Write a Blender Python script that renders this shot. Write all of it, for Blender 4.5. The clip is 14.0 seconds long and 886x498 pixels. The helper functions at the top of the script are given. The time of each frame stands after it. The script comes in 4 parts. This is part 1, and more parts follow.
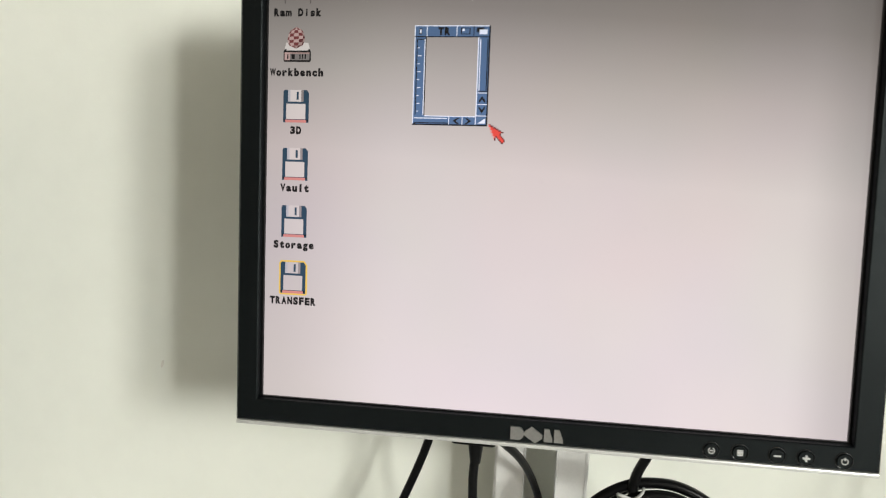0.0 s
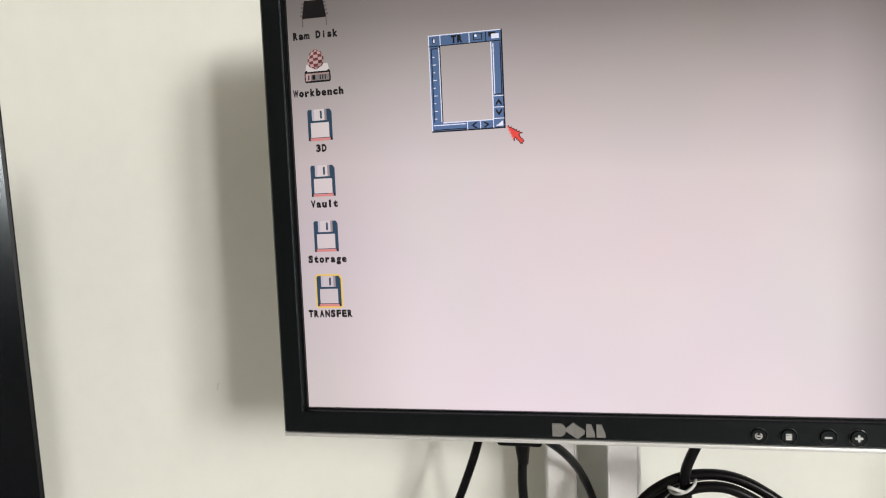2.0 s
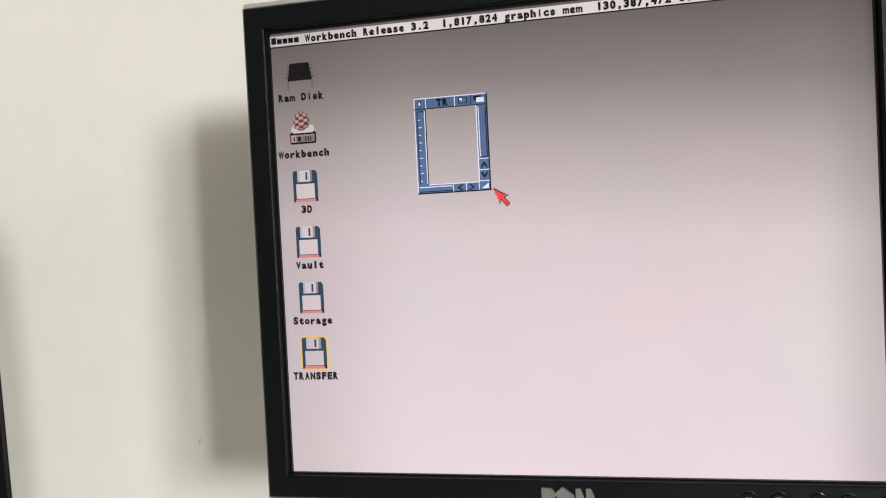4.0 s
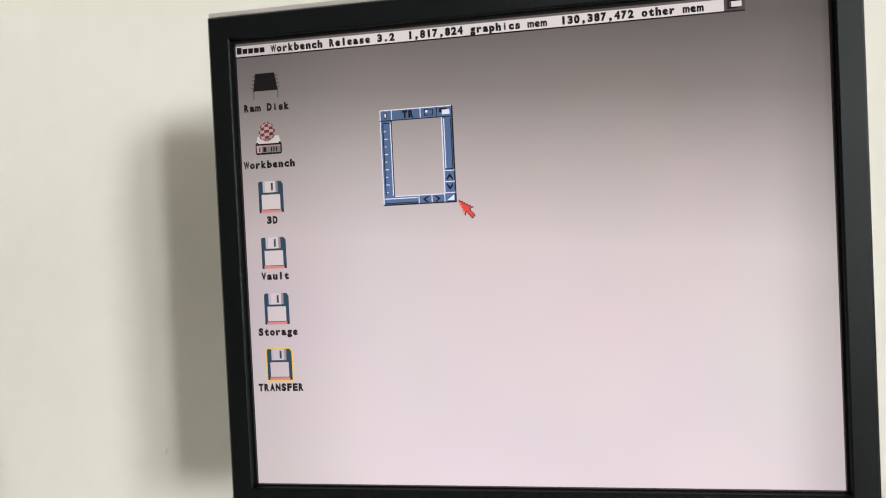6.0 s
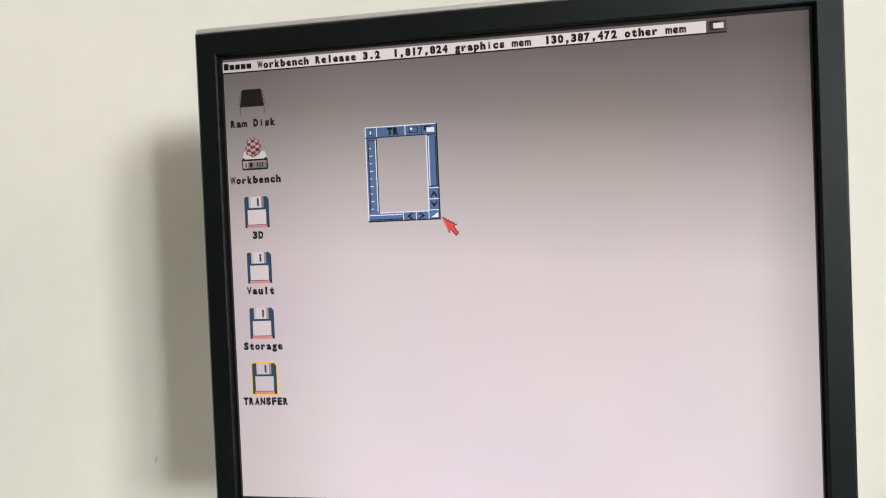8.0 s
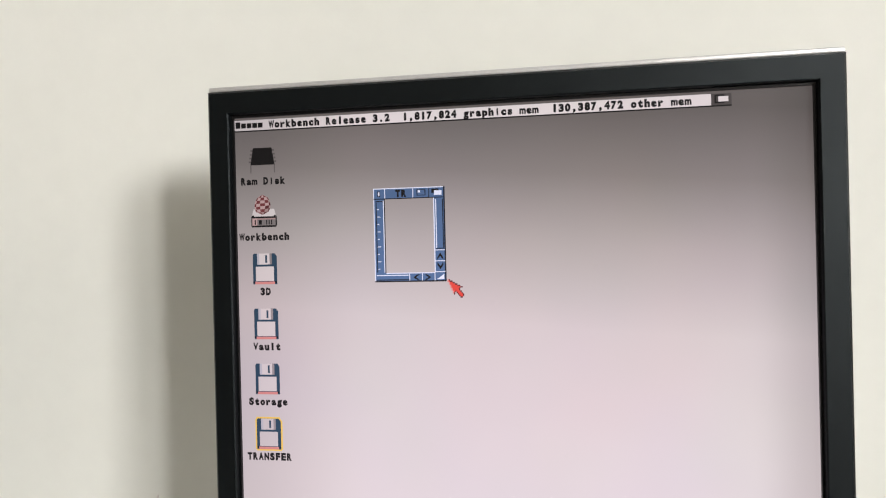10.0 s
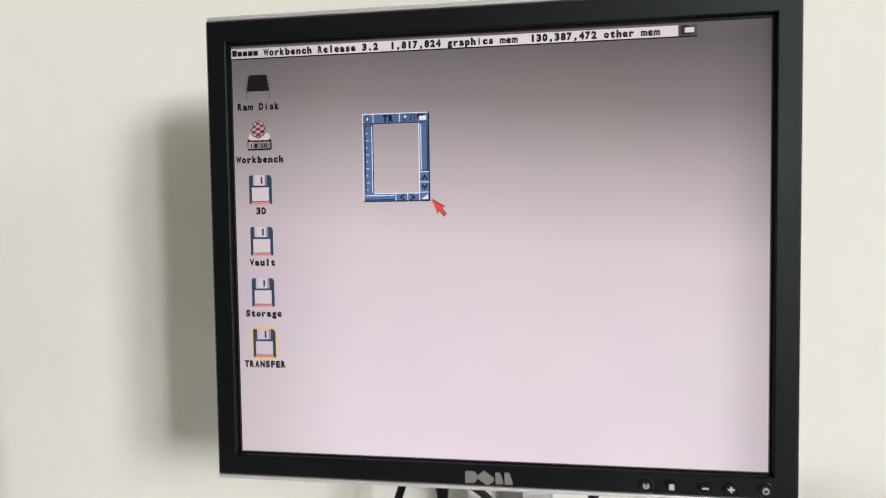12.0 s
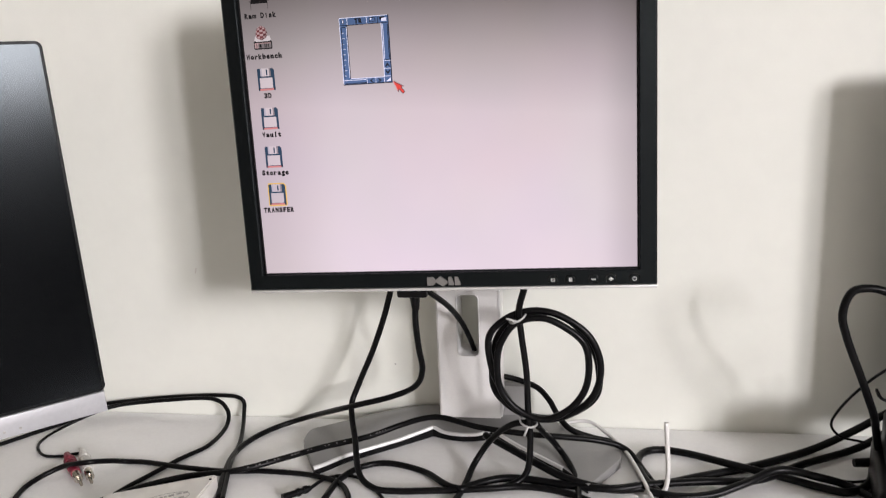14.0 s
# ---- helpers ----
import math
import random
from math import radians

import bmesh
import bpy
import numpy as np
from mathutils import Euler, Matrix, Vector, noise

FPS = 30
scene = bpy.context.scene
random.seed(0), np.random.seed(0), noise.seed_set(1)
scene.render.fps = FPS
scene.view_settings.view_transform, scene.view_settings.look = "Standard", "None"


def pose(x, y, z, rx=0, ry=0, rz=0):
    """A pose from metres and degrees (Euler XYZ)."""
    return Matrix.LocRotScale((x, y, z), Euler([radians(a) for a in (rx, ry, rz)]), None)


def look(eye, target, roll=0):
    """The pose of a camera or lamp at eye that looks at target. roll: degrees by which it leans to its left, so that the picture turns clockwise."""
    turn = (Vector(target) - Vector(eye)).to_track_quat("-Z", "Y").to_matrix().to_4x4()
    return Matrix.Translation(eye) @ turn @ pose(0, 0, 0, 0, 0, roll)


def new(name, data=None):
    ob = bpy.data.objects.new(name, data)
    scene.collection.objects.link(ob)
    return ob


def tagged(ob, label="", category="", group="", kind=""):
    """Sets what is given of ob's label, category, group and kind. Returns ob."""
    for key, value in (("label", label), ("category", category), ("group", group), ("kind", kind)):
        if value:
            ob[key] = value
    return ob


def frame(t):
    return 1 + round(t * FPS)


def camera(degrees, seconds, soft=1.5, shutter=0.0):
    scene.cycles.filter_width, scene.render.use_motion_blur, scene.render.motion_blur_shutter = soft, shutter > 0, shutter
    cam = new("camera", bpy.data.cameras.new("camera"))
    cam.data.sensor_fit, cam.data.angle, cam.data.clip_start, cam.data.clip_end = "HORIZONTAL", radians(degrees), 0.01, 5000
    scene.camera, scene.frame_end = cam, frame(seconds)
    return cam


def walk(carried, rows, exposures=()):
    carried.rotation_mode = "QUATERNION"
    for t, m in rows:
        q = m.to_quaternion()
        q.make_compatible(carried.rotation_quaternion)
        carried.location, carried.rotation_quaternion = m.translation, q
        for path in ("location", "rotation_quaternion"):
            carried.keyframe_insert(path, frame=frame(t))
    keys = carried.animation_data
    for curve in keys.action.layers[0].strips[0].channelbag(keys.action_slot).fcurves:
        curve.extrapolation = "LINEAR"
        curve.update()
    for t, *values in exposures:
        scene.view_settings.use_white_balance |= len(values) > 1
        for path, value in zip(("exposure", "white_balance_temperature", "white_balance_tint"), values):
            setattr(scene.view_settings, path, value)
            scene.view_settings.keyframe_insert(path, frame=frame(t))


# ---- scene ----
cam = camera(63.0, 14.0, soft=1.15, shutter=0.2)
PATH = [
    (0, (0.0046, -0.4630, 1.1632), (-0.1437, 0.5198, 1.0532), 2.76),
    (0.2, (0.0238, -0.4805, 1.1720), (-0.1367, 0.4995, 1.0549), 2.02),
    (0.5, (0.0395, -0.4914, 1.1737), (-0.1525, 0.4832, 1.0589), 0.29),
    (0.8, (0.0276, -0.4856, 1.1623), (-0.1888, 0.4832, 1.0418), -0.49),
    (1, (0.0256, -0.4753, 1.1506), (-0.1987, 0.4917, 1.0291), -1.03),
    (1.5, (0.0256, -0.4741, 1.1582), (-0.1996, 0.4938, 1.0472), -1.61),
    (2, (0.0224, -0.4674, 1.1574), (-0.2002, 0.5033, 1.0665), -1.93),
    (2.5, (0.0208, -0.4658, 1.1638), (-0.1912, 0.5084, 1.0855), -2.07),
    (3, (0.0215, -0.4684, 1.1665), (-0.1856, 0.5081, 1.1076), -2.16),
    (3.2, (0.0199, -0.4673, 1.1744), (-0.1847, 0.5099, 1.1176), -2.19),
    (5.3, (0.0212, -0.4638, 1.1797), (-0.1514, 0.5213, 1.1399), -1.94),
    (5.5, (0.0216, -0.4638, 1.1808), (-0.1436, 0.5214, 1.1349), -1.92),
    (6, (0.0294, -0.4635, 1.1839), (-0.1412, 0.5206, 1.1357), -1.99),
    (6.5, (0.0305, -0.4610, 1.1865), (-0.1393, 0.5228, 1.1291), -2.00),
    (7, (0.0343, -0.4625, 1.1955), (-0.1385, 0.5205, 1.1332), -1.96),
    (7.5, (0.0374, -0.4653, 1.1949), (-0.1338, 0.5184, 1.1392), -1.84),
    (8, (0.0405, -0.4643, 1.1952), (-0.1299, 0.5198, 1.1459), -1.62),
    (8.5, (0.0405, -0.4627, 1.1995), (-0.1306, 0.5217, 1.1582), -1.35),
    (9, (0.0407, -0.4639, 1.2158), (-0.1319, 0.5205, 1.1795), -1.11),
    (9.2, (0.0392, -0.4652, 1.2240), (-0.1343, 0.5190, 1.1901), -0.94),
    (11.3, (0.0425, -0.4702, 1.2286), (-0.1313, 0.5141, 1.1980), -0.40),
    (11.5, (0.0490, -0.4685, 1.2260), (-0.1340, 0.5137, 1.1834), -0.21),
    (11.7, (0.0436, -0.4726, 1.2120), (-0.1264, 0.5115, 1.1607), -0.22),
    (12, (0.0516, -0.5045, 1.1976), (-0.1108, 0.4791, 1.1192), -0.06),
    (12.3, (0.0735, -0.5483, 1.2040), (-0.0946, 0.4330, 1.1098), -0.21),
    (12.5, (0.0849, -0.5684, 1.2040), (-0.0748, 0.4131, 1.0984), -0.27),
    (13, (0.1020, -0.5991, 1.2152), (-0.0636, 0.3791, 1.0896), -1.11),
    (13.3, (0.1127, -0.6284, 1.2167), (-0.0651, 0.3448, 1.0708), -1.77),
    (13.5, (0.1070, -0.6513, 1.2098), (-0.0650, 0.3207, 1.0498), -1.84),
    (13.6, (0.1093, -0.6612, 1.2044), (-0.0623, 0.3091, 1.0339), -1.94),
    (13.8, (0.1120, -0.6765, 1.1950), (-0.0548, 0.2880, 0.9918), -2.17),
    (14, (0.1164, -0.6956, 1.1826), (-0.0429, 0.2680, 0.9676), -2.40),
]
walk(cam, [(t, look(eye, target, roll)) for t, eye, target, roll in PATH],
     exposures=[(0.0, 0.0, 6600, 4.5), (0.7, 0.0, 6520, 6.5), (1.5, 0.0, 6560, 9.0), (3.0, 0.0, 6560, 12.5), (7.5, 0.0, 6540, 10.5), (9.0, 0.0, 6475, 12.0), (11.5, 0.0, 6400, 14.0), (12.5, -0.04, 6330, 16.0), (13.3, -0.04, 6330, 17.0), (14.0, -0.02, 6380, 18.0)])

# ---- world and light ----
world = bpy.data.worlds.new("sky")
scene.world = world
world.use_nodes = True
wn = world.node_tree.nodes
sky = wn.new("ShaderNodeTexSky")
sky.sky_type = "NISHITA"
sky.sun_disc = False
sky.sun_elevation = radians(35)
sky.sun_rotation = radians(120)
wn["Background"].inputs[1].default_value = 0.05
world.node_tree.links.new(sky.outputs[0], wn["Background"].inputs[0])


def window_lamp(name, place, towards, width, height, watts, colour):
    data = bpy.data.lights.new(name, "AREA")
    data.shape, data.size, data.size_y, data.energy, data.color = "RECTANGLE", width, height, watts, colour
    ob = new(name, data)
    ob.matrix_world = look(place, towards)
    return ob


EAST, WEST, SOUTH, NORTH, TOP = 5.8, -3.2, -9.2, 0.185, 4.1
WIN1 = (-7.90, -6.98, 2.29, 3.95)   # y0, y1, z0, z1 in the east wall
WIN3 = (-6.55, -5.15, 2.29, 3.95)   # its wider neighbour
WIN2 = (-1.5, 1.0, 1.0, 2.4)        # x0, x1, z0, z1 in the south wall, an added opening for the fill
window_lamp("window_light_east", (EAST + 0.02, -7.44, 3.12), (0.0, -7.44, 3.12), 0.90, 1.63, 585, (1.0, 0.988, 0.965))
window_lamp("window_light_east_wide", (EAST + 0.02, -5.85, 3.12), (0.0, -5.85, 3.12), 1.38, 1.63, 545, (1.0, 0.988, 0.965))
# Soft fill from behind the camera, added without a known source.
window_lamp("fill_light_south", (-0.25, SOUTH - 0.02, 1.7), (-0.25, 0.0, 1.7), 2.48, 1.38, 26, (1.0, 0.93, 0.83))

# ---- materials ----
def material(name, colour, rough=0.5, metal=0.0, spec=0.5, grain=0.0, grain_scale=60.0, bump=0.0, bump_scale=300.0, stain=0.0, stain_scale=4.0, coat=0.0, tint=(1.0, 1.0, 1.0)):
    m = bpy.data.materials.new(name)
    m.use_nodes = True
    nt = m.node_tree
    p = nt.nodes["Principled BSDF"]
    p.inputs["Base Color"].default_value = (*colour, 1)
    p.inputs["Roughness"].default_value = rough
    p.inputs["Metallic"].default_value = metal
    p.inputs["Specular IOR Level"].default_value = spec
    p.inputs["Coat Weight"].default_value = coat
    p.inputs["Specular Tint"].default_value = (*tint, 1)
    co = nt.nodes.new("ShaderNodeTexCoord").outputs["Object"]
    if grain or stain:
        prev = None
        for amount, scale in ((grain, grain_scale), (stain, stain_scale)):
            if not amount:
                continue
            n = nt.nodes.new("ShaderNodeTexNoise")
            n.inputs["Scale"].default_value, n.inputs["Detail"].default_value = scale, 5
            nt.links.new(co, n.inputs["Vector"])
            r = nt.nodes.new("ShaderNodeMapRange")
            r.inputs["From Min"].default_value, r.inputs["From Max"].default_value = 0.3, 0.7
            r.inputs["To Min"].default_value, r.inputs["To Max"].default_value = 1 - amount, 1 + amount
            nt.links.new(n.outputs["Fac"], r.inputs["Value"])
            mul = nt.nodes.new("ShaderNodeVectorMath")
            mul.operation = "SCALE"
            if prev is None:
                mul.inputs[0].default_value = colour
            else:
                nt.links.new(prev, mul.inputs[0])
            nt.links.new(r.outputs["Result"], mul.inputs["Scale"])
            prev = mul.outputs["Vector"]
        nt.links.new(prev, p.inputs["Base Color"])
        rr = nt.nodes.new("ShaderNodeMapRange")
        rr.inputs["To Min"].default_value, rr.inputs["To Max"].default_value = max(0.02, rough - 0.07), min(1, rough + 0.07)
        nt.links.new(n.outputs["Fac"], rr.inputs["Value"])
        nt.links.new(rr.outputs["Result"], p.inputs["Roughness"])
    if bump:
        n = nt.nodes.new("ShaderNodeTexNoise")
        n.inputs["Scale"].default_value, n.inputs["Detail"].default_value = bump_scale, 3
        nt.links.new(co, n.inputs["Vector"])
        b = nt.nodes.new("ShaderNodeBump")
        b.inputs["Strength"].default_value, b.inputs["Distance"].default_value = bump, 0.0015
        nt.links.new(n.outputs["Fac"], b.inputs["Height"])
        nt.links.new(b.outputs["Normal"], p.inputs["Normal"])
    return m


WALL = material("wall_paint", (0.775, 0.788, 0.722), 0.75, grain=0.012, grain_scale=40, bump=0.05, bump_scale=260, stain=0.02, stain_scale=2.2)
# Unseen walls, coloured darker than the desk wall to cut bounced light.
ROOM = material("unseen_wall_darkened", (0.205, 0.178, 0.145), 0.8, grain=0.03, grain_scale=40, bump=0.1, stain=0.05)
# Unseen ceiling and floor, kept dark so that shadows on the wall stay deep.
CEIL = material("ceiling_darkened", (0.44, 0.43, 0.41), 0.85, grain=0.02, grain_scale=60, bump=0.1, stain=0.02)
FLOOR = material("floor_carpet", (0.10, 0.09, 0.08), 0.9, grain=0.2, grain_scale=300, bump=0.5, bump_scale=500, stain=0.08)
DESK = material("desk_laminate", (0.87, 0.865, 0.855), 0.42, grain=0.02, grain_scale=180, bump=0.04, bump_scale=700, stain=0.03, stain_scale=7)
LEG = material("desk_leg_metal", (0.55, 0.55, 0.55), 0.4, 0.6, grain=0.05)
BLACK = material("black_bezel_plastic", (0.0018, 0.0027, 0.0033), 0.36, spec=0.20, grain=0.12, grain_scale=250, bump=0.22, bump_scale=3800, stain=0.08, stain_scale=12, tint=(0.86, 0.97, 0.99))
BLACK_IN = material("black_lip_and_shade", (0.003, 0.003, 0.0035), 0.35, spec=0.2, grain=0.1)
SILVER = material("silver_trim_paint", (0.60, 0.60, 0.585), 0.34, 0.35, grain=0.04, grain_scale=400, stain=0.05, stain_scale=25)
STAND = material("silver_stand_paint", (0.76, 0.755, 0.74), 0.38, 0.05, grain=0.02, grain_scale=500, bump=0.04, bump_scale=1500, stain=0.03, stain_scale=14)
BASE = material("grey_base_paint", (0.27, 0.268, 0.262), 0.42, 0.15, grain=0.03, grain_scale=500, bump=0.05, bump_scale=1500, stain=0.05, stain_scale=14)
BASE_EDGE = material("polished_base_edge", (0.72, 0.72, 0.71), 0.3, 0.2, grain=0.02)
CORD = material("black_pvc_cord", (0.0025, 0.0025, 0.0029), 0.32, spec=0.15, grain=0.2, grain_scale=150, bump=0.06, bump_scale=500, stain=0.15, stain_scale=30)
CORD_W = material("white_pvc_cord", (0.74, 0.73, 0.70), 0.4, grain=0.04, stain=0.05, stain_scale=30)
CORD_G = material("grey_pvc_cord", (0.66, 0.65, 0.63), 0.4, grain=0.04, stain=0.05, stain_scale=30)
TIE = material("white_nylon_tie", (0.50, 0.50, 0.49), 0.35, grain=0.05)
RED = material("red_plug_plastic", (0.21, 0.007, 0.028), 0.4, grain=0.1, stain=0.1, stain_scale=60)
WHITE = material("white_plug_plastic", (0.70, 0.69, 0.66), 0.4, grain=0.05, stain=0.06, stain_scale=60)
METAL = material("nickel_plug_metal", (0.50, 0.46, 0.40), 0.2, 1.0, grain=0.08, grain_scale=400)
BOX = material("off_white_box_plastic", (0.70, 0.68, 0.635), 0.5, grain=0.04, bump=0.08, bump_scale=900, stain=0.05, stain_scale=30)
WORN = material("worn_cable_print", (0.13, 0.125, 0.12), 0.6, grain=0.2)
PRINT = material("grey_print", (0.34, 0.33, 0.31), 0.6, grain=0.1)
LOGO = material("logo_metal", (0.42, 0.42, 0.41), 0.32, 0.85, grain=0.08, grain_scale=600)
RING = material("glossy_black_ring", (0.006, 0.0065, 0.007), 0.18, spec=0.6, grain=0.05)
MARK = material("button_print", (0.58, 0.58, 0.57), 0.5, grain=0.05)
LCD_OFF = material("dark_lcd_film", (0.0014, 0.0016, 0.0021), 0.185, spec=0.17, stain=0.02, stain_scale=3, tint=(0.86, 0.96, 1.0))
RIM = material("satin_black_bezel", (0.004, 0.0042, 0.0045), 0.40, spec=0.12, grain=0.08, grain_scale=300)
PALE = material("brushed_silver_chin", (0.43, 0.435, 0.45), 0.38, 0.25, grain=0.03, grain_scale=300, stain=0.03, stain_scale=20)
SMUDGE = material("wall_scuff", (0.69, 0.665, 0.61), 0.8, grain=0.1)
FRAME = material("white_window_frame", (0.78, 0.78, 0.77), 0.4, grain=0.02)
GLASS = bpy.data.materials.new("window_glass")
GLASS.use_nodes = True
GLASS.node_tree.nodes["Principled BSDF"].inputs["Transmission Weight"].default_value = 1.0
GLASS.node_tree.nodes["Principled BSDF"].inputs["Roughness"].default_value = 0.02

SCREEN_MID = 1.157
TILT = Matrix.Rotation(radians(-1.5), 4, "X") @ Matrix.Rotation(radians(-1.0), 4, "Y")
HEAD = Matrix.Translation((0, 0, SCREEN_MID)) @ TILT


def lcd(name, colour, hold=0.0, glow=1.0):
    """A lit twisted-nematic panel colour: dimmer and greyer towards the top, as the panel shows it from below its axis."""
    m = bpy.data.materials.new(name)
    m.use_nodes = True
    nt = m.node_tree
    p = nt.nodes["Principled BSDF"]
    p.inputs["Base Color"].default_value = (0.006, 0.006, 0.0065, 1)
    p.inputs["Roughness"].default_value = 0.45
    p.inputs["Specular IOR Level"].default_value = 0.12
    co = nt.nodes.new("ShaderNodeTexCoord").outputs["Object"]
    sep = nt.nodes.new("ShaderNodeSeparateXYZ")
    nt.links.new(co, sep.inputs[0])
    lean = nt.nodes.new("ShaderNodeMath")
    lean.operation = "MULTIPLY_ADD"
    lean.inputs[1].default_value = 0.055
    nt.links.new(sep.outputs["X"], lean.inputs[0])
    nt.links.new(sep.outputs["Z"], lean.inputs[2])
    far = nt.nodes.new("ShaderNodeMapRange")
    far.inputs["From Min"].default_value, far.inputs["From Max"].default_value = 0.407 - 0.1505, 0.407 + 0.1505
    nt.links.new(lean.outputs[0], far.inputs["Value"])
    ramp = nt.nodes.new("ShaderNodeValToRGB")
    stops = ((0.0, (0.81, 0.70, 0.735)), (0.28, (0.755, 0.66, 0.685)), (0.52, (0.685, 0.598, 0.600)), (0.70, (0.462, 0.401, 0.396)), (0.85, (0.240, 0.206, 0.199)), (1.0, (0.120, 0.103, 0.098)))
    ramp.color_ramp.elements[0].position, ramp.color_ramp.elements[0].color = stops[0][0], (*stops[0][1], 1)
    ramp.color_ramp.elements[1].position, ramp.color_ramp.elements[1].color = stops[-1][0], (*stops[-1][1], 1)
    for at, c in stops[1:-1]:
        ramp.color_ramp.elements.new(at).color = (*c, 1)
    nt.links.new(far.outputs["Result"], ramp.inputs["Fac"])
    n = nt.nodes.new("ShaderNodeTexNoise")
    n.inputs["Scale"].default_value, n.inputs["Detail"].default_value = 9, 2
    nt.links.new(co, n.inputs["Vector"])
    r = nt.nodes.new("ShaderNodeMapRange")
    r.inputs["To Min"].default_value, r.inputs["To Max"].default_value = 0.96, 1.04
    nt.links.new(n.outputs["Fac"], r.inputs["Value"])
    keep = nt.nodes.new("ShaderNodeMix")
    keep.data_type = "RGBA"
    keep.inputs["Factor"].default_value = hold
    nt.links.new(ramp.outputs["Color"], keep.inputs["A"])
    keep.inputs["B"].default_value = (0.62, 0.58, 0.59, 1)
    mul = nt.nodes.new("ShaderNodeMix")
    mul.data_type, mul.blend_type = "RGBA", "MULTIPLY"
    mul.inputs["Factor"].default_value = 1
    nt.links.new(keep.outputs["Result"], mul.inputs["A"])
    mul.inputs["B"].default_value = (*colour, 1)
    mura = nt.nodes.new("ShaderNodeVectorMath")
    mura.operation = "MULTIPLY_ADD"
    mura.inputs[1].default_value, mura.inputs[2].default_value = (0.10, 0.10, 0.10), (0.95, 0.95, 0.95)
    nt.links.new(n.outputs["Color"], mura.inputs[0])
    tinted = nt.nodes.new("ShaderNodeVectorMath")
    tinted.operation = "MULTIPLY"
    nt.links.new(mul.outputs["Result"], tinted.inputs[0])
    nt.links.new(mura.outputs["Vector"], tinted.inputs[1])
    nt.links.new(tinted.outputs["Vector"], p.inputs["Emission Color"])
    s = nt.nodes.new("ShaderNodeMath")
    s.operation = "MULTIPLY"
    s.inputs[1].default_value = glow
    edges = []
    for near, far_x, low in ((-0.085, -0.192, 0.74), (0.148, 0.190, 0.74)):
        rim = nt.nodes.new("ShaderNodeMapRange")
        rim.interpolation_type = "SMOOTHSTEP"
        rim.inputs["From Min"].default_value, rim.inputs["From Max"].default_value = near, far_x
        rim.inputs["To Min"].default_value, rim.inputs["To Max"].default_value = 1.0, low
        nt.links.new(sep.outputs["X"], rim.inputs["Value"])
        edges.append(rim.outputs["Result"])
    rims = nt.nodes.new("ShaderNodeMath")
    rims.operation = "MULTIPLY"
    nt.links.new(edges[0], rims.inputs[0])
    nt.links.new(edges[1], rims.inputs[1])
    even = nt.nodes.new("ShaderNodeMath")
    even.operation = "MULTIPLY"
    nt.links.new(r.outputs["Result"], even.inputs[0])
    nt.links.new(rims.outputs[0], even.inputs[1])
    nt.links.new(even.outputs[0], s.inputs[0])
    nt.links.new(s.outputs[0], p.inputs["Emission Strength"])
    return m


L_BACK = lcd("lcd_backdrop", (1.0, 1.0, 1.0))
L_WHITE = lcd("lcd_white", (1.30, 1.24, 1.22), 0.85)
L_DARK = lcd("lcd_black", (0.02, 0.018, 0.02))
L_BLUE = lcd("lcd_blue", (0.165, 0.31, 0.60), 0.5)
L_PALE = lcd("lcd_pale_blue", (1.38, 1.50, 1.75), 0.75)
L_DISK = lcd("lcd_disk_blue", (0.050, 0.125, 0.21), 0.45)
L_GREY = lcd("lcd_grey", (0.55, 0.54, 0.55))
L_PINK = lcd("lcd_salmon", (1.25, 0.52, 0.48), 0.6)
L_RED = lcd("lcd_red", (1.30, 0.13, 0.10), 0.6)
L_EGG = lcd("lcd_egg_red", (0.40, 0.10, 0.11), 0.4)
L_SHELL = lcd("lcd_egg_pale", (1.12, 0.80, 0.78), 0.6)
L_CHEEK = lcd("lcd_rose_grey", (0.86, 0.62, 0.60), 0.4)
L_DEEP = lcd("lcd_maroon", (0.24, 0.06, 0.07), 0.35)
L_SHADE = lcd("lcd_shutter_shade", (0.95, 1.0, 1.1), 0.6)
L_GOLD = lcd("lcd_gold", (1.6, 1.15, 0.25), 0.7)


# ---- helpers for shapes ----
def box(bm, x0, x1, y0, y1, z0, z1, bevel=0.0, seg=2, mat=0):
    g = bmesh.ops.create_cube(bm, size=1.0, matrix=Matrix.LocRotScale(((x0 + x1) / 2, (y0 + y1) / 2, (z0 + z1) / 2), None, (x1 - x0, y1 - y0, z1 - z0)))
    verts = g["verts"]
    faces = {f for v in verts for f in v.link_faces}
    for f in faces:
        f.material_index = mat
    if bevel:
        edges = {e for v in verts for e in v.link_edges}
        bmesh.ops.bevel(bm, geom=list(edges), offset=bevel, segments=seg, profile=0.5, affect="EDGES", clamp_overlap=True)
    return verts


def prism(bm, outline, y0, y1, mat=0):
    """An outline of (x, z) pairs, counter-clockwise seen from -y, made solid from y0 to y1."""
    a = [bm.verts.new((x, y0, z)) for x, z in outline]
    b = [bm.verts.new((x, y1, z)) for x, z in outline]
    fs = [bm.faces.new(a), bm.faces.new(b[::-1])]
    for i in range(len(a)):
        j = (i + 1) % len(a)
        fs.append(bm.faces.new((a[j], a[i], b[i], b[j])))
    for f in fs:
        f.material_index = mat
    return fs


def flat(bm, x0, x1, z0, z1, y, mat=0):
    f = bm.faces.new([bm.verts.new(p) for p in ((x0, y, z0), (x1, y, z0), (x1, y, z1), (x0, y, z1))])
    f.material_index = mat


def poly(bm, pts, y, mat=0):
    f = bm.faces.new([bm.verts.new((x, y, z)) for x, z in pts])
    f.material_index = mat


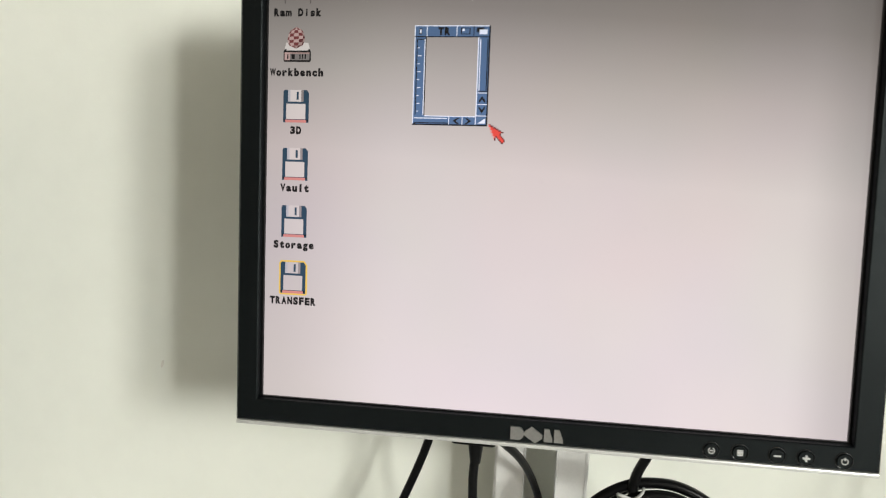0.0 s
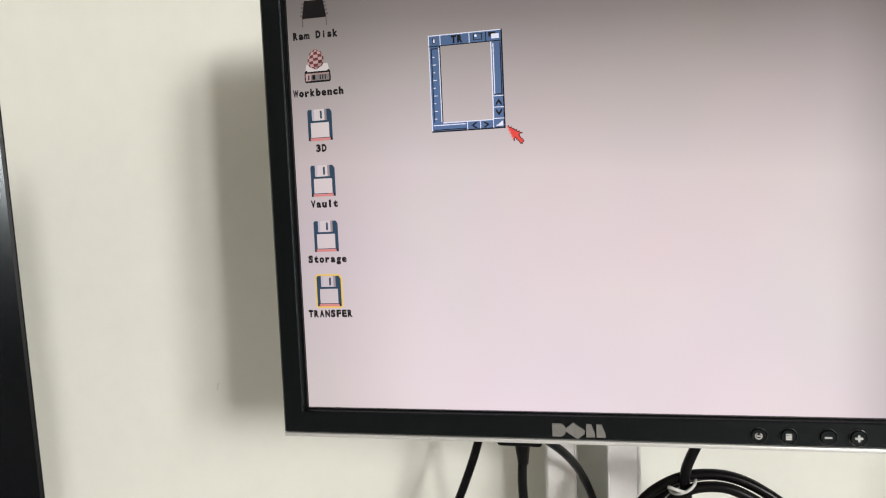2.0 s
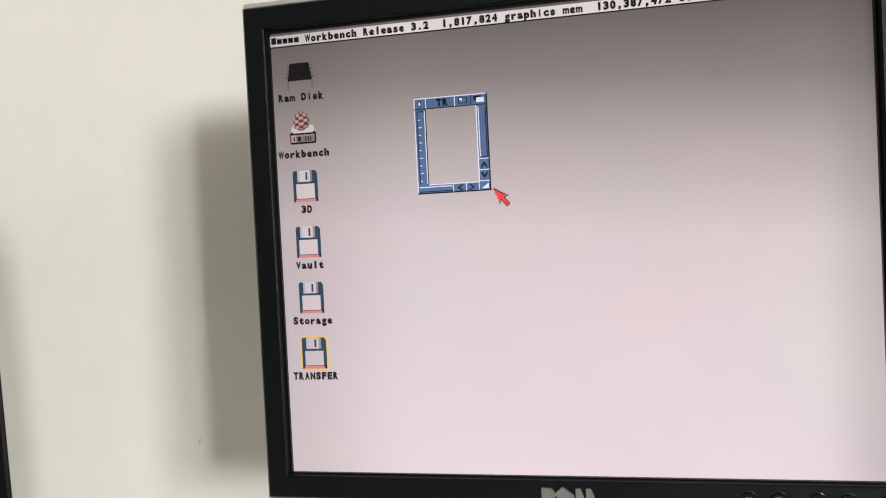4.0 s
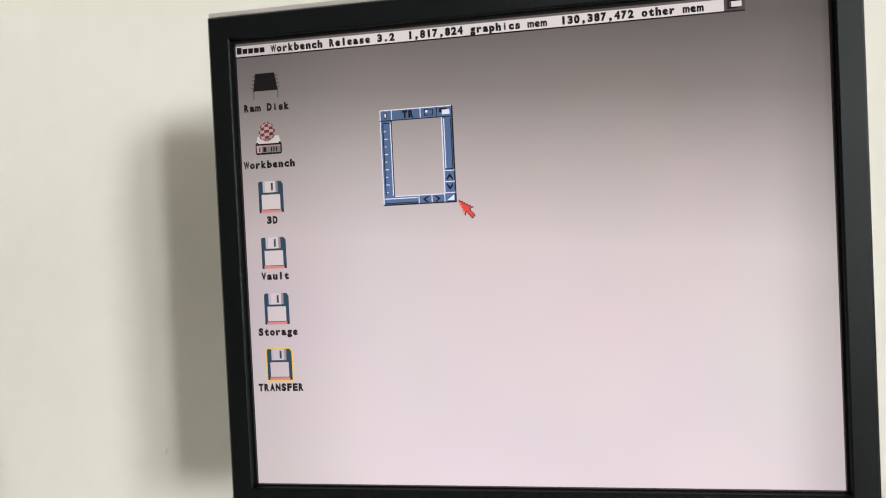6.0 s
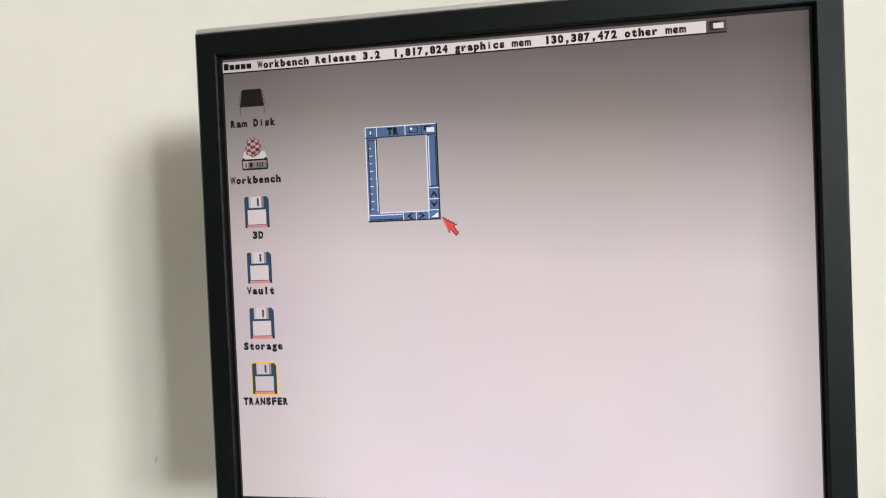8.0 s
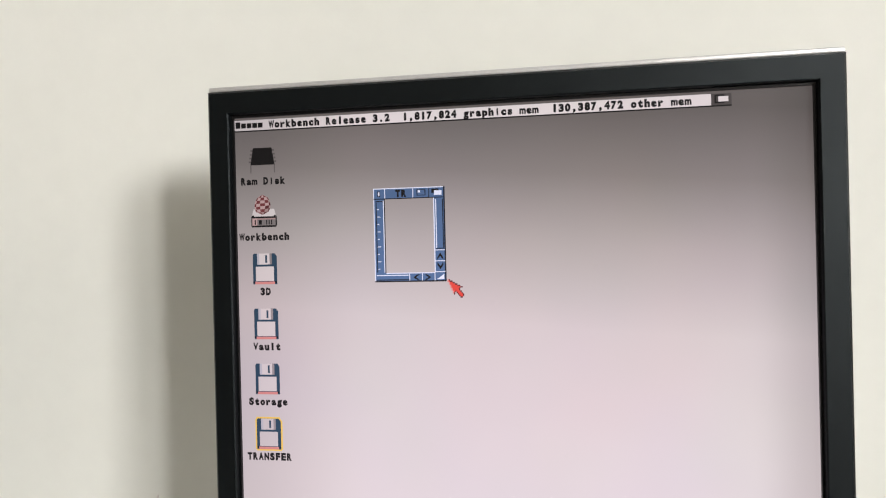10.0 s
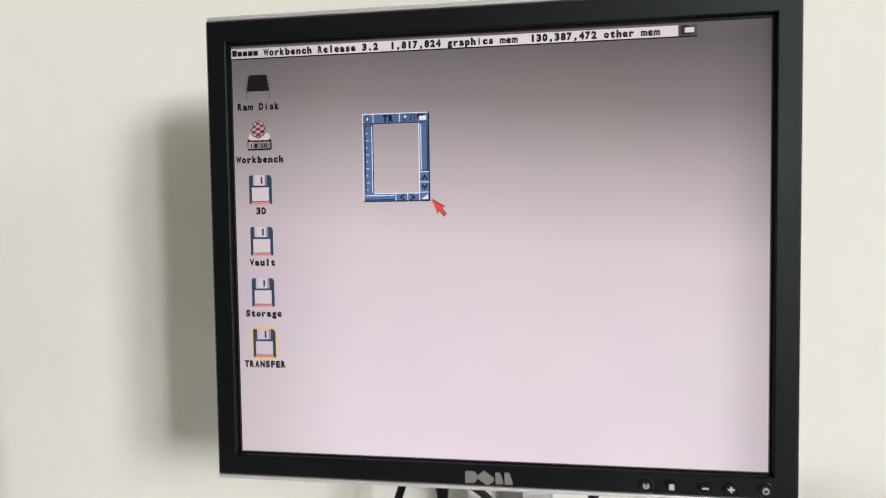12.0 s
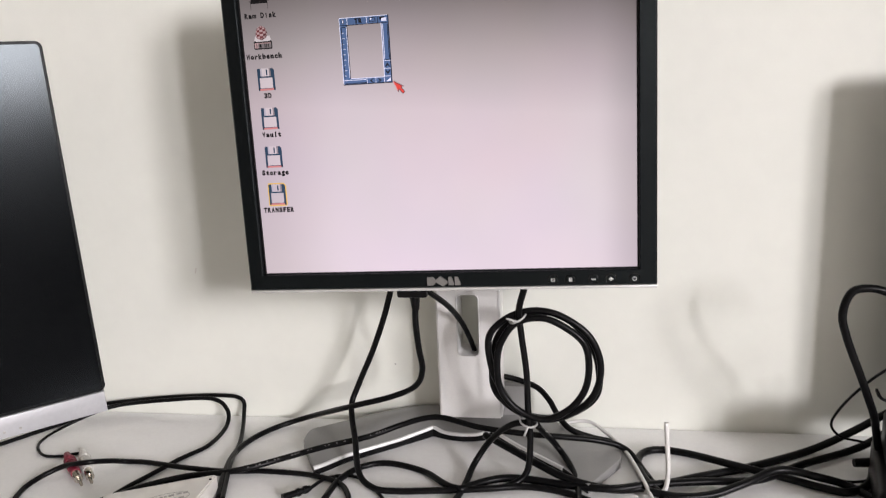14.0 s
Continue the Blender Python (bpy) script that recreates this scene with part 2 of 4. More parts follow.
def ring_frame(bm, outer, inner, y0, y1, mat=0):
    """A rectangular frame; outer and inner are (x0, x1, z0, z1)."""
    (a0, a1, c0, c1), (b0, b1, d0, d1) = outer, inner
    for x0, x1, z0, z1 in ((a0, a1, d1, c1), (a0, a1, c0, d0), (a0, b0, d0, d1), (b1, a1, d0, d1)):
        box(bm, x0, x1, y0, y1, z0, z1, mat=mat)
    bmesh.ops.remove_doubles(bm, verts=bm.verts, dist=1e-5)


def rounded_frame(bm, rect, radius, width, y0, y1):
    """A thin frame with rounded corners; rect is (x0, x1, z0, z1)."""
    x0, x1, z0, z1 = rect
    loops = []
    for inset, y in ((0.0, y1), (0.0, y0 + 0.0006), (0.0006, y0), (width, y0), (width, y1)):
        r = max(0.0012, radius - inset)
        ring = []
        for cx, cz, a0 in ((x1 - inset - r, z1 - inset - r, 0), (x0 + inset + r, z1 - inset - r, 90), (x0 + inset + r, z0 + inset + r, 180), (x1 - inset - r, z0 + inset + r, 270)):
            ring += [bm.verts.new((cx + r * math.cos(radians(a0 + 15 * k)), y, cz + r * math.sin(radians(a0 + 15 * k)))) for k in range(7)]
        loops.append(ring)
    n = len(loops[0])
    for a, b in zip(loops, loops[1:] + loops[:1]):
        for k in range(n):
            bm.faces.new((a[k], a[(k + 1) % n], b[(k + 1) % n], b[k]))


def cyl(bm, a, b, r0, r1=None, sides=20, mat=0):
    a, b = Vector(a), Vector(b)
    q = (b - a).to_track_quat("Z", "Y").to_matrix().to_4x4()
    g = bmesh.ops.create_cone(bm, cap_ends=True, segments=sides, radius1=r0, radius2=r0 if r1 is None else r1, depth=(b - a).length, matrix=Matrix.Translation((a + b) / 2) @ q)
    for f in {f for v in g["verts"] for f in v.link_faces}:
        f.material_index = mat
    return g["verts"]


def smooth_line(points, per=8, closed=False):
    p = [Vector(q) for q in points]
    n, out = len(p), []
    for i in range(n if closed else n - 1):
        if closed:
            a, b, c, d = p[i - 1], p[i], p[(i + 1) % n], p[(i + 2) % n]
        else:
            b, c = p[i], p[i + 1]
            a = p[i - 1] if i else b * 2 - c
            d = p[i + 2] if i + 2 < n else c * 2 - b
        for k in range(per):
            t = k / per
            out.append(0.5 * (2 * b + (c - a) * t + (2 * a - 5 * b + 4 * c - d) * t * t + (3 * b - a - 3 * c + d) * t ** 3))
    if not closed:
        out.append(p[-1])
    return out


def tube(bm, line, radius, sides=10, closed=False, mat=0):
    n = len(line)
    rings, up = [], Vector((0.31, 0.2, 1)).normalized()
    for i in range(n):
        d = (line[(i + 1) % n] - line[i - 1]) if closed else (line[min(i + 1, n - 1)] - line[max(i - 1, 0)])
        d.normalize()
        side = d.cross(up)
        if side.length < 1e-4:
            side = d.orthogonal()
        side.normalize()
        up = side.cross(d).normalized()
        rings.append([bm.verts.new(line[i] + radius * (math.cos(a) * side + math.sin(a) * up)) for a in (2 * math.pi * k / sides for k in range(sides))])
    for i in range(n if closed else n - 1):
        r, s = rings[i], rings[(i + 1) % n]
        for k in range(sides):
            f = bm.faces.new((r[k], r[(k + 1) % sides], s[(k + 1) % sides], s[k]))
            f.smooth, f.material_index = True, mat
    if not closed:
        bm.faces.new(rings[0][::-1]).material_index = mat
        bm.faces.new(rings[-1]).material_index = mat


def mesh_of(name, bm, mats, origin, shade=False):
    bmesh.ops.recalc_face_normals(bm, faces=bm.faces)
    bmesh.ops.translate(bm, verts=bm.verts, vec=-Vector(origin))
    me = bpy.data.meshes.new(name)
    bm.to_mesh(me)
    bm.free()
    for m in mats if isinstance(mats, (list, tuple)) else [mats]:
        me.materials.append(m)
    if shade:
        for f in me.polygons:
            f.use_smooth = True
        me.set_sharp_from_angle(angle=radians(35))
    return me


def thing(name, origin, label, category, group="", kind=""):
    ob = new(name)
    ob.location = origin
    ob.empty_display_size = 0.02
    return tagged(ob, label, category, group, kind)


def root_place(ob):
    while ob.parent:
        ob = ob.parent
    return ob.location.copy()


def part(name, bm, mats, parent, label="", shade=False):
    ob = new(name, mesh_of(name, bm, mats, root_place(parent), shade))
    ob.parent = parent
    return tagged(ob, label)


def single(name, bm, mats, origin, label, category, group="", kind="", shade=False):
    ob = new(name, mesh_of(name, bm, mats, origin, shade))
    ob.location = origin
    return tagged(ob, label, category, group, kind)


def posed(bm, m):
    bmesh.ops.transform(bm, matrix=m, verts=bm.verts)
    return bm


GLYPHS = {}


def glyph(ch):
    """The built-in font's outline of one character as triangles, scaled to a cell 1 wide with caps 1 high."""
    if ch not in GLYPHS:
        c = bpy.data.curves.new("glyph", "FONT")
        c.body, c.size, c.offset, c.resolution_u = ch, 1.0, 0.054 if ch in "Wm" else 0.036 if ch in "i" else 0.056 if ch in "VMw" else 0.068, 3
        ob = new("glyph", c)
        bpy.context.view_layer.update()
        me = ob.evaluated_get(bpy.context.evaluated_depsgraph_get()).to_mesh()
        verts = [tuple(v.co) for v in me.vertices]
        faces = [tuple(p.vertices) for p in me.polygons]
        bpy.data.objects.remove(ob)
        bpy.data.curves.remove(c)
        GLYPHS[ch] = (verts, faces)
    return GLYPHS[ch]


def write(bm, text, x, z, cell, cap, y, mat=0):
    """Text in equal cells, its first cell's left edge at x, its baseline at z."""
    for i, ch in enumerate(text):
        if ch == " ":
            continue
        verts, faces = glyph(ch)
        if not verts:
            continue
        lo, hi = min(v[0] for v in verts), max(v[0] for v in verts)
        sx = min(cell * (1.0 if ch in "Wm" else 0.86) / max(hi - lo, 1e-6), cap / 0.72 * 1.05)
        mid = x + (i + 0.5) * cell
        vs = [bm.verts.new((mid + (v[0] - (lo + hi) / 2) * sx, y, z + v[1] * cap / 0.72)) for v in verts]
        for f in faces:
            try:
                bm.faces.new([vs[k] for k in f]).material_index = mat
            except ValueError:
                pass


# ---- the room ----
def slab_with_holes(name, axis, at0, at1, a0, a1, z0, z1, holes, label):
    """A wall along x or y with openings right through it, all at one height, in order."""
    bm = bmesh.new()
    k0, k1 = holes[0][2:]
    edges = [a0] + [u for hole in holes for u in hole[:2]] + [a1]
    pieces = [(u0, u1, z0, z1) for u0, u1 in zip(edges[::2], edges[1::2])]
    for h0, h1, *_ in holes:
        pieces += [(h0, h1, z0, k0), (h0, h1, k1, z1)]
    for u0, u1, w0, w1 in pieces:
        if axis == "y":
            box(bm, at0, at1, u0, u1, w0, w1)
        else:
            box(bm, u0, u1, at0, at1, w0, w1)
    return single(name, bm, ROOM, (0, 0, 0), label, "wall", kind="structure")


bm = bmesh.new()
box(bm, WEST - 0.15, EAST + 0.15, NORTH, NORTH + 0.15, 0, TOP)
wall_n = single("wall_north", bm, WALL, (0, 0, 0), "plain cream-white painted wall behind the desk", "wall", kind="structure")
bm = bmesh.new()
box(bm, WEST - 0.15, WEST, SOUTH, NORTH, 0, TOP)
single("wall_west", bm, ROOM, (0, 0, 0), "plain beige wall out of view, darkened to cut bounced light", "wall", kind="structure")
slab_with_holes("wall_east", "y", EAST, EAST + 0.15, SOUTH, NORTH, 0, TOP, (WIN1, WIN3), "beige wall with two high windows, out of view, darkened to cut bounced light")
slab_with_holes("wall_south", "x", SOUTH - 0.15, SOUTH, WEST - 0.15, EAST + 0.15, 0, TOP, (WIN2,), "beige wall with an added wide window, out of view, darkened to cut bounced light")
bm = bmesh.new()
box(bm, WEST - 0.15, EAST + 0.15, SOUTH - 0.15, NORTH + 0.15, -0.1, 0)
single("floor", bm, FLOOR, (0, 0, 0), "grey-brown carpeted floor", "floor", kind="structure")
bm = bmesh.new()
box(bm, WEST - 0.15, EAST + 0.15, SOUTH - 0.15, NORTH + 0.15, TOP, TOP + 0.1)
single("ceiling", bm, CEIL, (0, 0, 0), "plain grey ceiling out of view, darkened to cut bounced light", "ceiling", kind="structure")


def window(name, axis, at, a0, a1, z0, z1, label):
    root = thing(name, (at, (a0 + a1) / 2, z0) if axis == "y" else ((a0 + a1) / 2, at, z0), label, "window", kind="structure")
    mid = (a0 + a1) / 2
    for u0, u1, w0, w1 in ((a0, a1, z0, z0 + 0.05), (a0, a1, z1 - 0.05, z1), (a0, a0 + 0.05, z0 + 0.05, z1 - 0.05), (a1 - 0.05, a1, z0 + 0.05, z1 - 0.05), (mid - 0.02, mid + 0.02, z0 + 0.05, z1 - 0.05)):
        b = bmesh.new()
        if axis == "y":
            box(b, at + 0.06, at + 0.11, u0, u1, w0, w1, 0.004)
        else:
            box(b, u0, u1, at - 0.11, at - 0.06, w0, w1, 0.004)
        part("window_frame", b, FRAME, root)
    for u0, u1 in ((a0 + 0.05, mid - 0.02), (mid + 0.02, a1 - 0.05)):
        b = bmesh.new()
        if axis == "y":
            box(b, at + 0.083, at + 0.087, u0, u1, z0 + 0.05, z1 - 0.05)
        else:
            box(b, u0, u1, at - 0.087, at - 0.083, z0 + 0.05, z1 - 0.05)
        pane = part("pane", b, GLASS, root)
        pane.visible_shadow = False


window("window_1", "y", EAST, *WIN1, "small white-framed window high in the wall")
window("window_3", "y", EAST, *WIN3, "wide white-framed window high in the wall")
# Unseen window, added to go with the south fill lamp.
window("fill_window", "x", SOUTH, *WIN2, "wide white-framed window, unseen, added for the fill light")

# A small scuff on the wall paint.
bm = bmesh.new()
bmesh.ops.create_uvsphere(bm, u_segments=12, v_segments=8, radius=1.0, matrix=Matrix.LocRotScale((-0.3678, 0.1849, 0.9585), Euler((0, 0.2, 0)), (0.0013, 0.0006, 0.0042)))
part("scuff", bm, SMUDGE, wall_n, "faint grey scuff mark", True)
bm = bmesh.new()
bmesh.ops.create_uvsphere(bm, u_segments=10, v_segments=6, radius=1.0, matrix=Matrix.LocRotScale((-0.0998, 0.1849, 0.8303), None, (0.0009, 0.0004, 0.0010)))
part("speck", bm, PRINT, wall_n, "tiny dark speck", True)

# ---- the desk ----
DESK_TOP = 0.75
desk = thing("desk", (0.1, -0.2, 0), "white laminate desk strewn with black cables", "desk")
bm = bmesh.new()
box(bm, -1.1, 1.3, -0.56, NORTH - 0.002, DESK_TOP - 0.028, DESK_TOP, 0.0015)
part("desktop", bm, DESK, desk)
for x in (-1.02, 1.22):
    for y in (-0.5, 0.12):
        bm = bmesh.new()
        box(bm, x - 0.025, x + 0.025, y - 0.025, y + 0.025, 0, DESK_TOP - 0.028, 0.003)
        part("leg", bm, LEG, desk)

# ---- the lit monitor ----
mon = thing("monitor", (0.0, 0.14, DESK_TOP), "lit square computer monitor with black bezel on a silver height-adjustable stand", "monitor")
SW, SH = 0.1871, 0.1502          # half of the lit area
BW, B0, B1 = 0.2043, -0.1669, 0.1682   # bezel: half width, bottom and top
INX, IN0, IN1 = 0.1884, -0.1510, 0.1517


WIDER = 0.0006                   # the buttons' side is a touch wider


def bezel():
    bm = bmesh.new()
    steps = ((BW, B0, B1, 0.012, WIDER), (BW, B0, B1, -0.0045, WIDER), (BW - 0.0018, B0 + 0.0014, B1 - 0.0014, -0.0066, WIDER),
             (INX + 0.0013, IN0 - 0.0012, IN1 + 0.0014, -0.0066, 0), (INX + 0.0005, IN0 - 0.0005, IN1 + 0.0006, -0.0058, 0), (INX, IN0, IN1, -0.0022, 0))
    loops = [[bm.verts.new(p) for p in ((-w, y, z0), (w + more, y, z0), (w + more, y, z1), (-w, y, z1))] for w, z0, z1, y, more in steps]
    for a, b in zip(loops, loops[1:]):
        for i in range(4):
            j = (i + 1) % 4
            bm.faces.new((a[i], a[j], b[j], b[i]))
    return posed(bm, HEAD)


part("bezel", bezel(), BLACK, mon, "matt black plastic bezel")
bm = bmesh.new()
ring_frame(bm, (-INX - 0.002, INX + 0.002, IN0 - 0.002, IN1 + 0.002), (-SW, SW, -SH, SH), -0.0023, 0.0022)
part("screen_lip", posed(bm, HEAD), BLACK_IN, mon, "thin dark lip round the panel")
for name, z0, z1, y0 in (("top_strip", B1 + 0.0003, B1 + 0.0037, -0.0036), ("bottom_strip", B0 - 0.0032, B0 - 0.0003, -0.0058)):
    bm = bmesh.new()
    box(bm, -BW, BW + WIDER, y0, 0.03, z0, z1, 0.0009)
    part(name, posed(bm, HEAD), SILVER, mon, "silver-painted trim strip", True)


def casing():
    bm = bmesh.new()
    steps = ((BW - 0.0005, B0 + 0.0005, B1 - 0.0005, 0.0125), (BW - 0.001, B0 + 0.001, B1 - 0.001, 0.03), (BW - 0.03, B0 + 0.03, B1 - 0.03, 0.05), (0.12, -0.09, 0.10, 0.062))
    loops = [[bm.verts.new(p) for p in ((-w, y, z0), (w, y, z0), (w, y, z1), (-w, y, z1))] for w, z0, z1, y in steps]
    for a, b in zip(loops, loops[1:]):
        for i in range(4):
            j = (i + 1) % 4
            bm.faces.new((a[i], a[j], b[j], b[i]))
    bm.faces.new(loops[-1])
    bm.faces.new(loops[0][::-1])
    return posed(bm, HEAD)


part("back_casing", casing(), BLACK, mon, "black plastic back casing")
bm = bmesh.new()
box(bm, -0.04, 0.06, 0.058, 0.095, -0.05, 0.05, 0.006)
cyl(bm, (-0.03, 0.105, 0.0), (0.05, 0.105, 0.0), 0.016)
box(bm, -0.03, 0.05, 0.10, 0.145, -0.02, 0.02, 0.004)
part("hinge", posed(bm, HEAD), STAND, mon, "silver tilt hinge", True)

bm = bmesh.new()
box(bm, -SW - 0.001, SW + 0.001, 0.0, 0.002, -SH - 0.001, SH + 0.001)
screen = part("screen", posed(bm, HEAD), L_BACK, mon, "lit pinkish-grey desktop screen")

CELL, CAP = 0.0041, 0.0046


def on_screen(name, build, mats, label):
    bm = bmesh.new()
    build(bm)
    return part(name, posed(bm, HEAD), mats, screen, label)


def title_bar(bm):
    flat(bm, -SW, 0.1285, 0.1414, 0.1485, -0.0004)
    flat(bm, -SW, 0.1405, 0.1405, 0.1414, -0.0004, 1)
    flat(bm, 0.1285, 0.1405, 0.1414, 0.1485, -0.0004, 2)
    ring_frame(bm, (0.1305, 0.1362, 0.1425, 0.1478), (0.1315, 0.1352, 0.1435, 0.1468), -0.0009, -0.0005, 1)
    flat(bm, 0.1326, 0.1385, 0.1433, 0.1466, -0.0012, 0)


def title_text(bm):
    x = -0.1866
    for i in range(5):
        flat(bm, x + i * CELL + 0.0004, x + (i + 1) * CELL - 0.0002, 0.1430, 0.1474 if i == 0 else 0.1464, -0.0008)
    write(bm, "Workbench Release 3.2  1,817,824 graphics mem  130,387,472 other mem", x + 6 * CELL, 0.1428, CELL, CAP, -0.0008)


on_screen("title_bar", title_bar, [L_WHITE, L_DARK, L_GREY], "pale title bar with a depth gadget")
on_screen("title_text", title_text, L_DARK, "black title lettering")
MIDX = -0.1672


def icon_label(text, z):
    on_screen("icon_label", lambda bm: write(bm, text, MIDX - len(text) * CELL / 2, z - CAP / 2, CELL, CAP, -0.0004), L_DARK, "black icon lettering")


def disk_icon(z, chosen=False):
    w, h = 0.0088, 0.0106

    def build(bm):
        def r(x0, x1, a, b, y, m):
            flat(bm, MIDX + x0, MIDX + x1, z + a, z + b, y, m)
        if chosen:
            g = 0.0011
            poly(bm, [(MIDX - w - g, z - h), (MIDX - w, z - h - g), (MIDX + w, z - h - g), (MIDX + w + g, z - h), (MIDX + w + g, z + h - 0.002), (MIDX + w - 0.001, z + h + g), (MIDX - w, z + h + g), (MIDX - w - g, z + h - 0.001)], -0.0003, 5)
        poly(bm, [(MIDX - w, z - h), (MIDX + w, z - h), (MIDX + w, z + h - 0.002), (MIDX + w - 0.0015, z + h), (MIDX - w + 0.0008, z + h), (MIDX - w, z + h - 0.001)], -0.0005, 0)
        r(-w + 0.0034, w - 0.0052, 0.003, h, -0.0008, 4 if chosen else 1)
        r(w - 0.0052, w - 0.0036, 0.003, h, -0.0008, 3)
        r(-w + 0.0034, -w + 0.0050, 0.003, h, -0.0010, 7)
        r(0.0006, 0.0020, 0.0042, h - 0.0012, -0.0012, 0)
        r(-w + 0.0022, w - 0.0022, -h + 0.0022, 0.0016, -0.0008, 4 if chosen else 1)
        r(-w + 0.0016, w - 0.0016, -h, -h + 0.0018, -0.0008, 6)
        r(-w + 0.0003, -w + 0.0013, -h + 0.0008, -h + 0.002, -0.0008, 2)
        r(w - 0.0015, w - 0.0003, -h + 0.0008, -h + 0.002, -0.0008, 2)
    on_screen("disk_icon", build, [L_DISK, L_WHITE, L_DARK, L_GREY, L_BACK, L_GOLD, L_PINK, L_SHADE], "blue floppy disk icon with a yellow outline" if chosen else "blue floppy disk icon with a white label")


def memory_icon(bm):
    z, x = 0.1222, MIDX
    poly(bm, [(x - 0.0088, z - 0.005), (x + 0.0088, z - 0.005), (x + 0.0068, z + 0.0068), (x - 0.0068, z + 0.0068)], -0.0006, 0)
    for k in range(4):
        a = z + 0.005 - k * 0.0026
        for s in (-1, 1):
            flat(bm, x + s * (0.0078 + k * 0.0005) - 0.0008, x + s * (0.0078 + k * 0.0005) + 0.0008, a - 0.0006, a + 0.0006, -0.0005, 1)
    for s in (-1, 1):
        flat(bm, x + s * 0.0086 - 0.0004, x + s * 0.0086 + 0.0004, z - 0.0105, z - 0.005, -0.0005, 1)


def bench_icon(bm):
    x, z = MIDX + 0.0002, 0.0745
    # front of the box: dark outline, pale left cheek, shaded face with slots
    poly(bm, [(x - 0.0088, z - 0.0002), (x + 0.0086, z - 0.0002), (x + 0.0094, z + 0.0012), (x + 0.0092, z + 0.0072), (x - 0.0094, z + 0.0072), (x - 0.0094, z + 0.0008)], -0.0004, 2)
    flat(bm, x - 0.0086, x - 0.0050, z + 0.0010, z + 0.0060, -0.0006, 4)
    flat(bm, x - 0.0050, x + 0.0084, z + 0.0010, z + 0.0060, -0.0006, 1)
    flat(bm, x - 0.0050, x + 0.0084, z + 0.0050, z + 0.0060, -0.0007, 5)
    for k, w in ((-0.0068, 0.0009), (-0.0038, 0.0022), (0.0016, 0.0008), (0.0034, 0.0008), (0.0052, 0.0008)):
        flat(bm, x + k, x + k + w, z + 0.0016, z + 0.0048, -0.0008, 2)
    # sloping white top
    poly(bm, [(x - 0.0090, z + 0.0072), (x + 0.0088, z + 0.0072), (x + 0.0074, z + 0.0122), (x - 0.0076, z + 0.0122)], -0.0004, 0)
    for s in (-1, 1):
        flat(bm, x + s * 0.0080 - 0.0007, x + s * 0.0080 + 0.0007, z + 0.0070, z + 0.0080, -0.0006, 2)
    # egg, its checks turned a little
    n, m, lean = 7, 5, math.sin(radians(5))
    for i in range(n):
        a0, a1 = -1 + 2 * i / n, -1 + 2 * (i + 1) / n
        for j in range(m):
            pts = []
            for a, s in ((a0, j), (a0, j + 1), (a1, j + 1), (a1, j)):
                w = 0.0058 * math.sqrt(max(0, 1 - a * a)) * (1 - 0.14 * a)
                across = w * math.sin((s / m - 0.5) * math.pi)
                pts.append((x - 0.0006 + across, z + 0.0152 + 0.0070 * a + lean * across * (1 - a * a)))
            if (pts[0][0] - pts[1][0]) ** 2 < 1e-10:
                pts = pts[1:]
            if (pts[-1][0] - pts[-2][0]) ** 2 < 1e-10:
                pts = pts[:-1]
            if len(pts) > 2:
                shaded = j + (n - i) * 0.45 > 5.0
                poly(bm, pts, -0.0012, (6 if shaded else 3) if (i + j) % 2 else (5 if shaded else 4))


on_screen("chip_icon", memory_icon, [L_DARK, L_GREY], "black memory chip icon")
on_screen("bench_icon", bench_icon, [L_WHITE, L_GREY, L_DARK, L_EGG, L_SHELL, L_CHEEK, L_DEEP], "checkered red egg on a bench icon")
for z, text in ((0.1063, "Ram Disk"), (0.0678, "Workbench"), (0.0300, "3D"), (-0.0080, "Vault"), (-0.0460, "Storage"), (-0.0840, "TRANSFER")):
    icon_label(text, z)
for z in (0.0300, -0.0080, -0.0460, -0.0840):
    disk_icon(z + 0.0155, z < -0.08)

WX0, WX1, WZ0, WZ1 = -0.0888, -0.0402, 0.0350, 0.0978


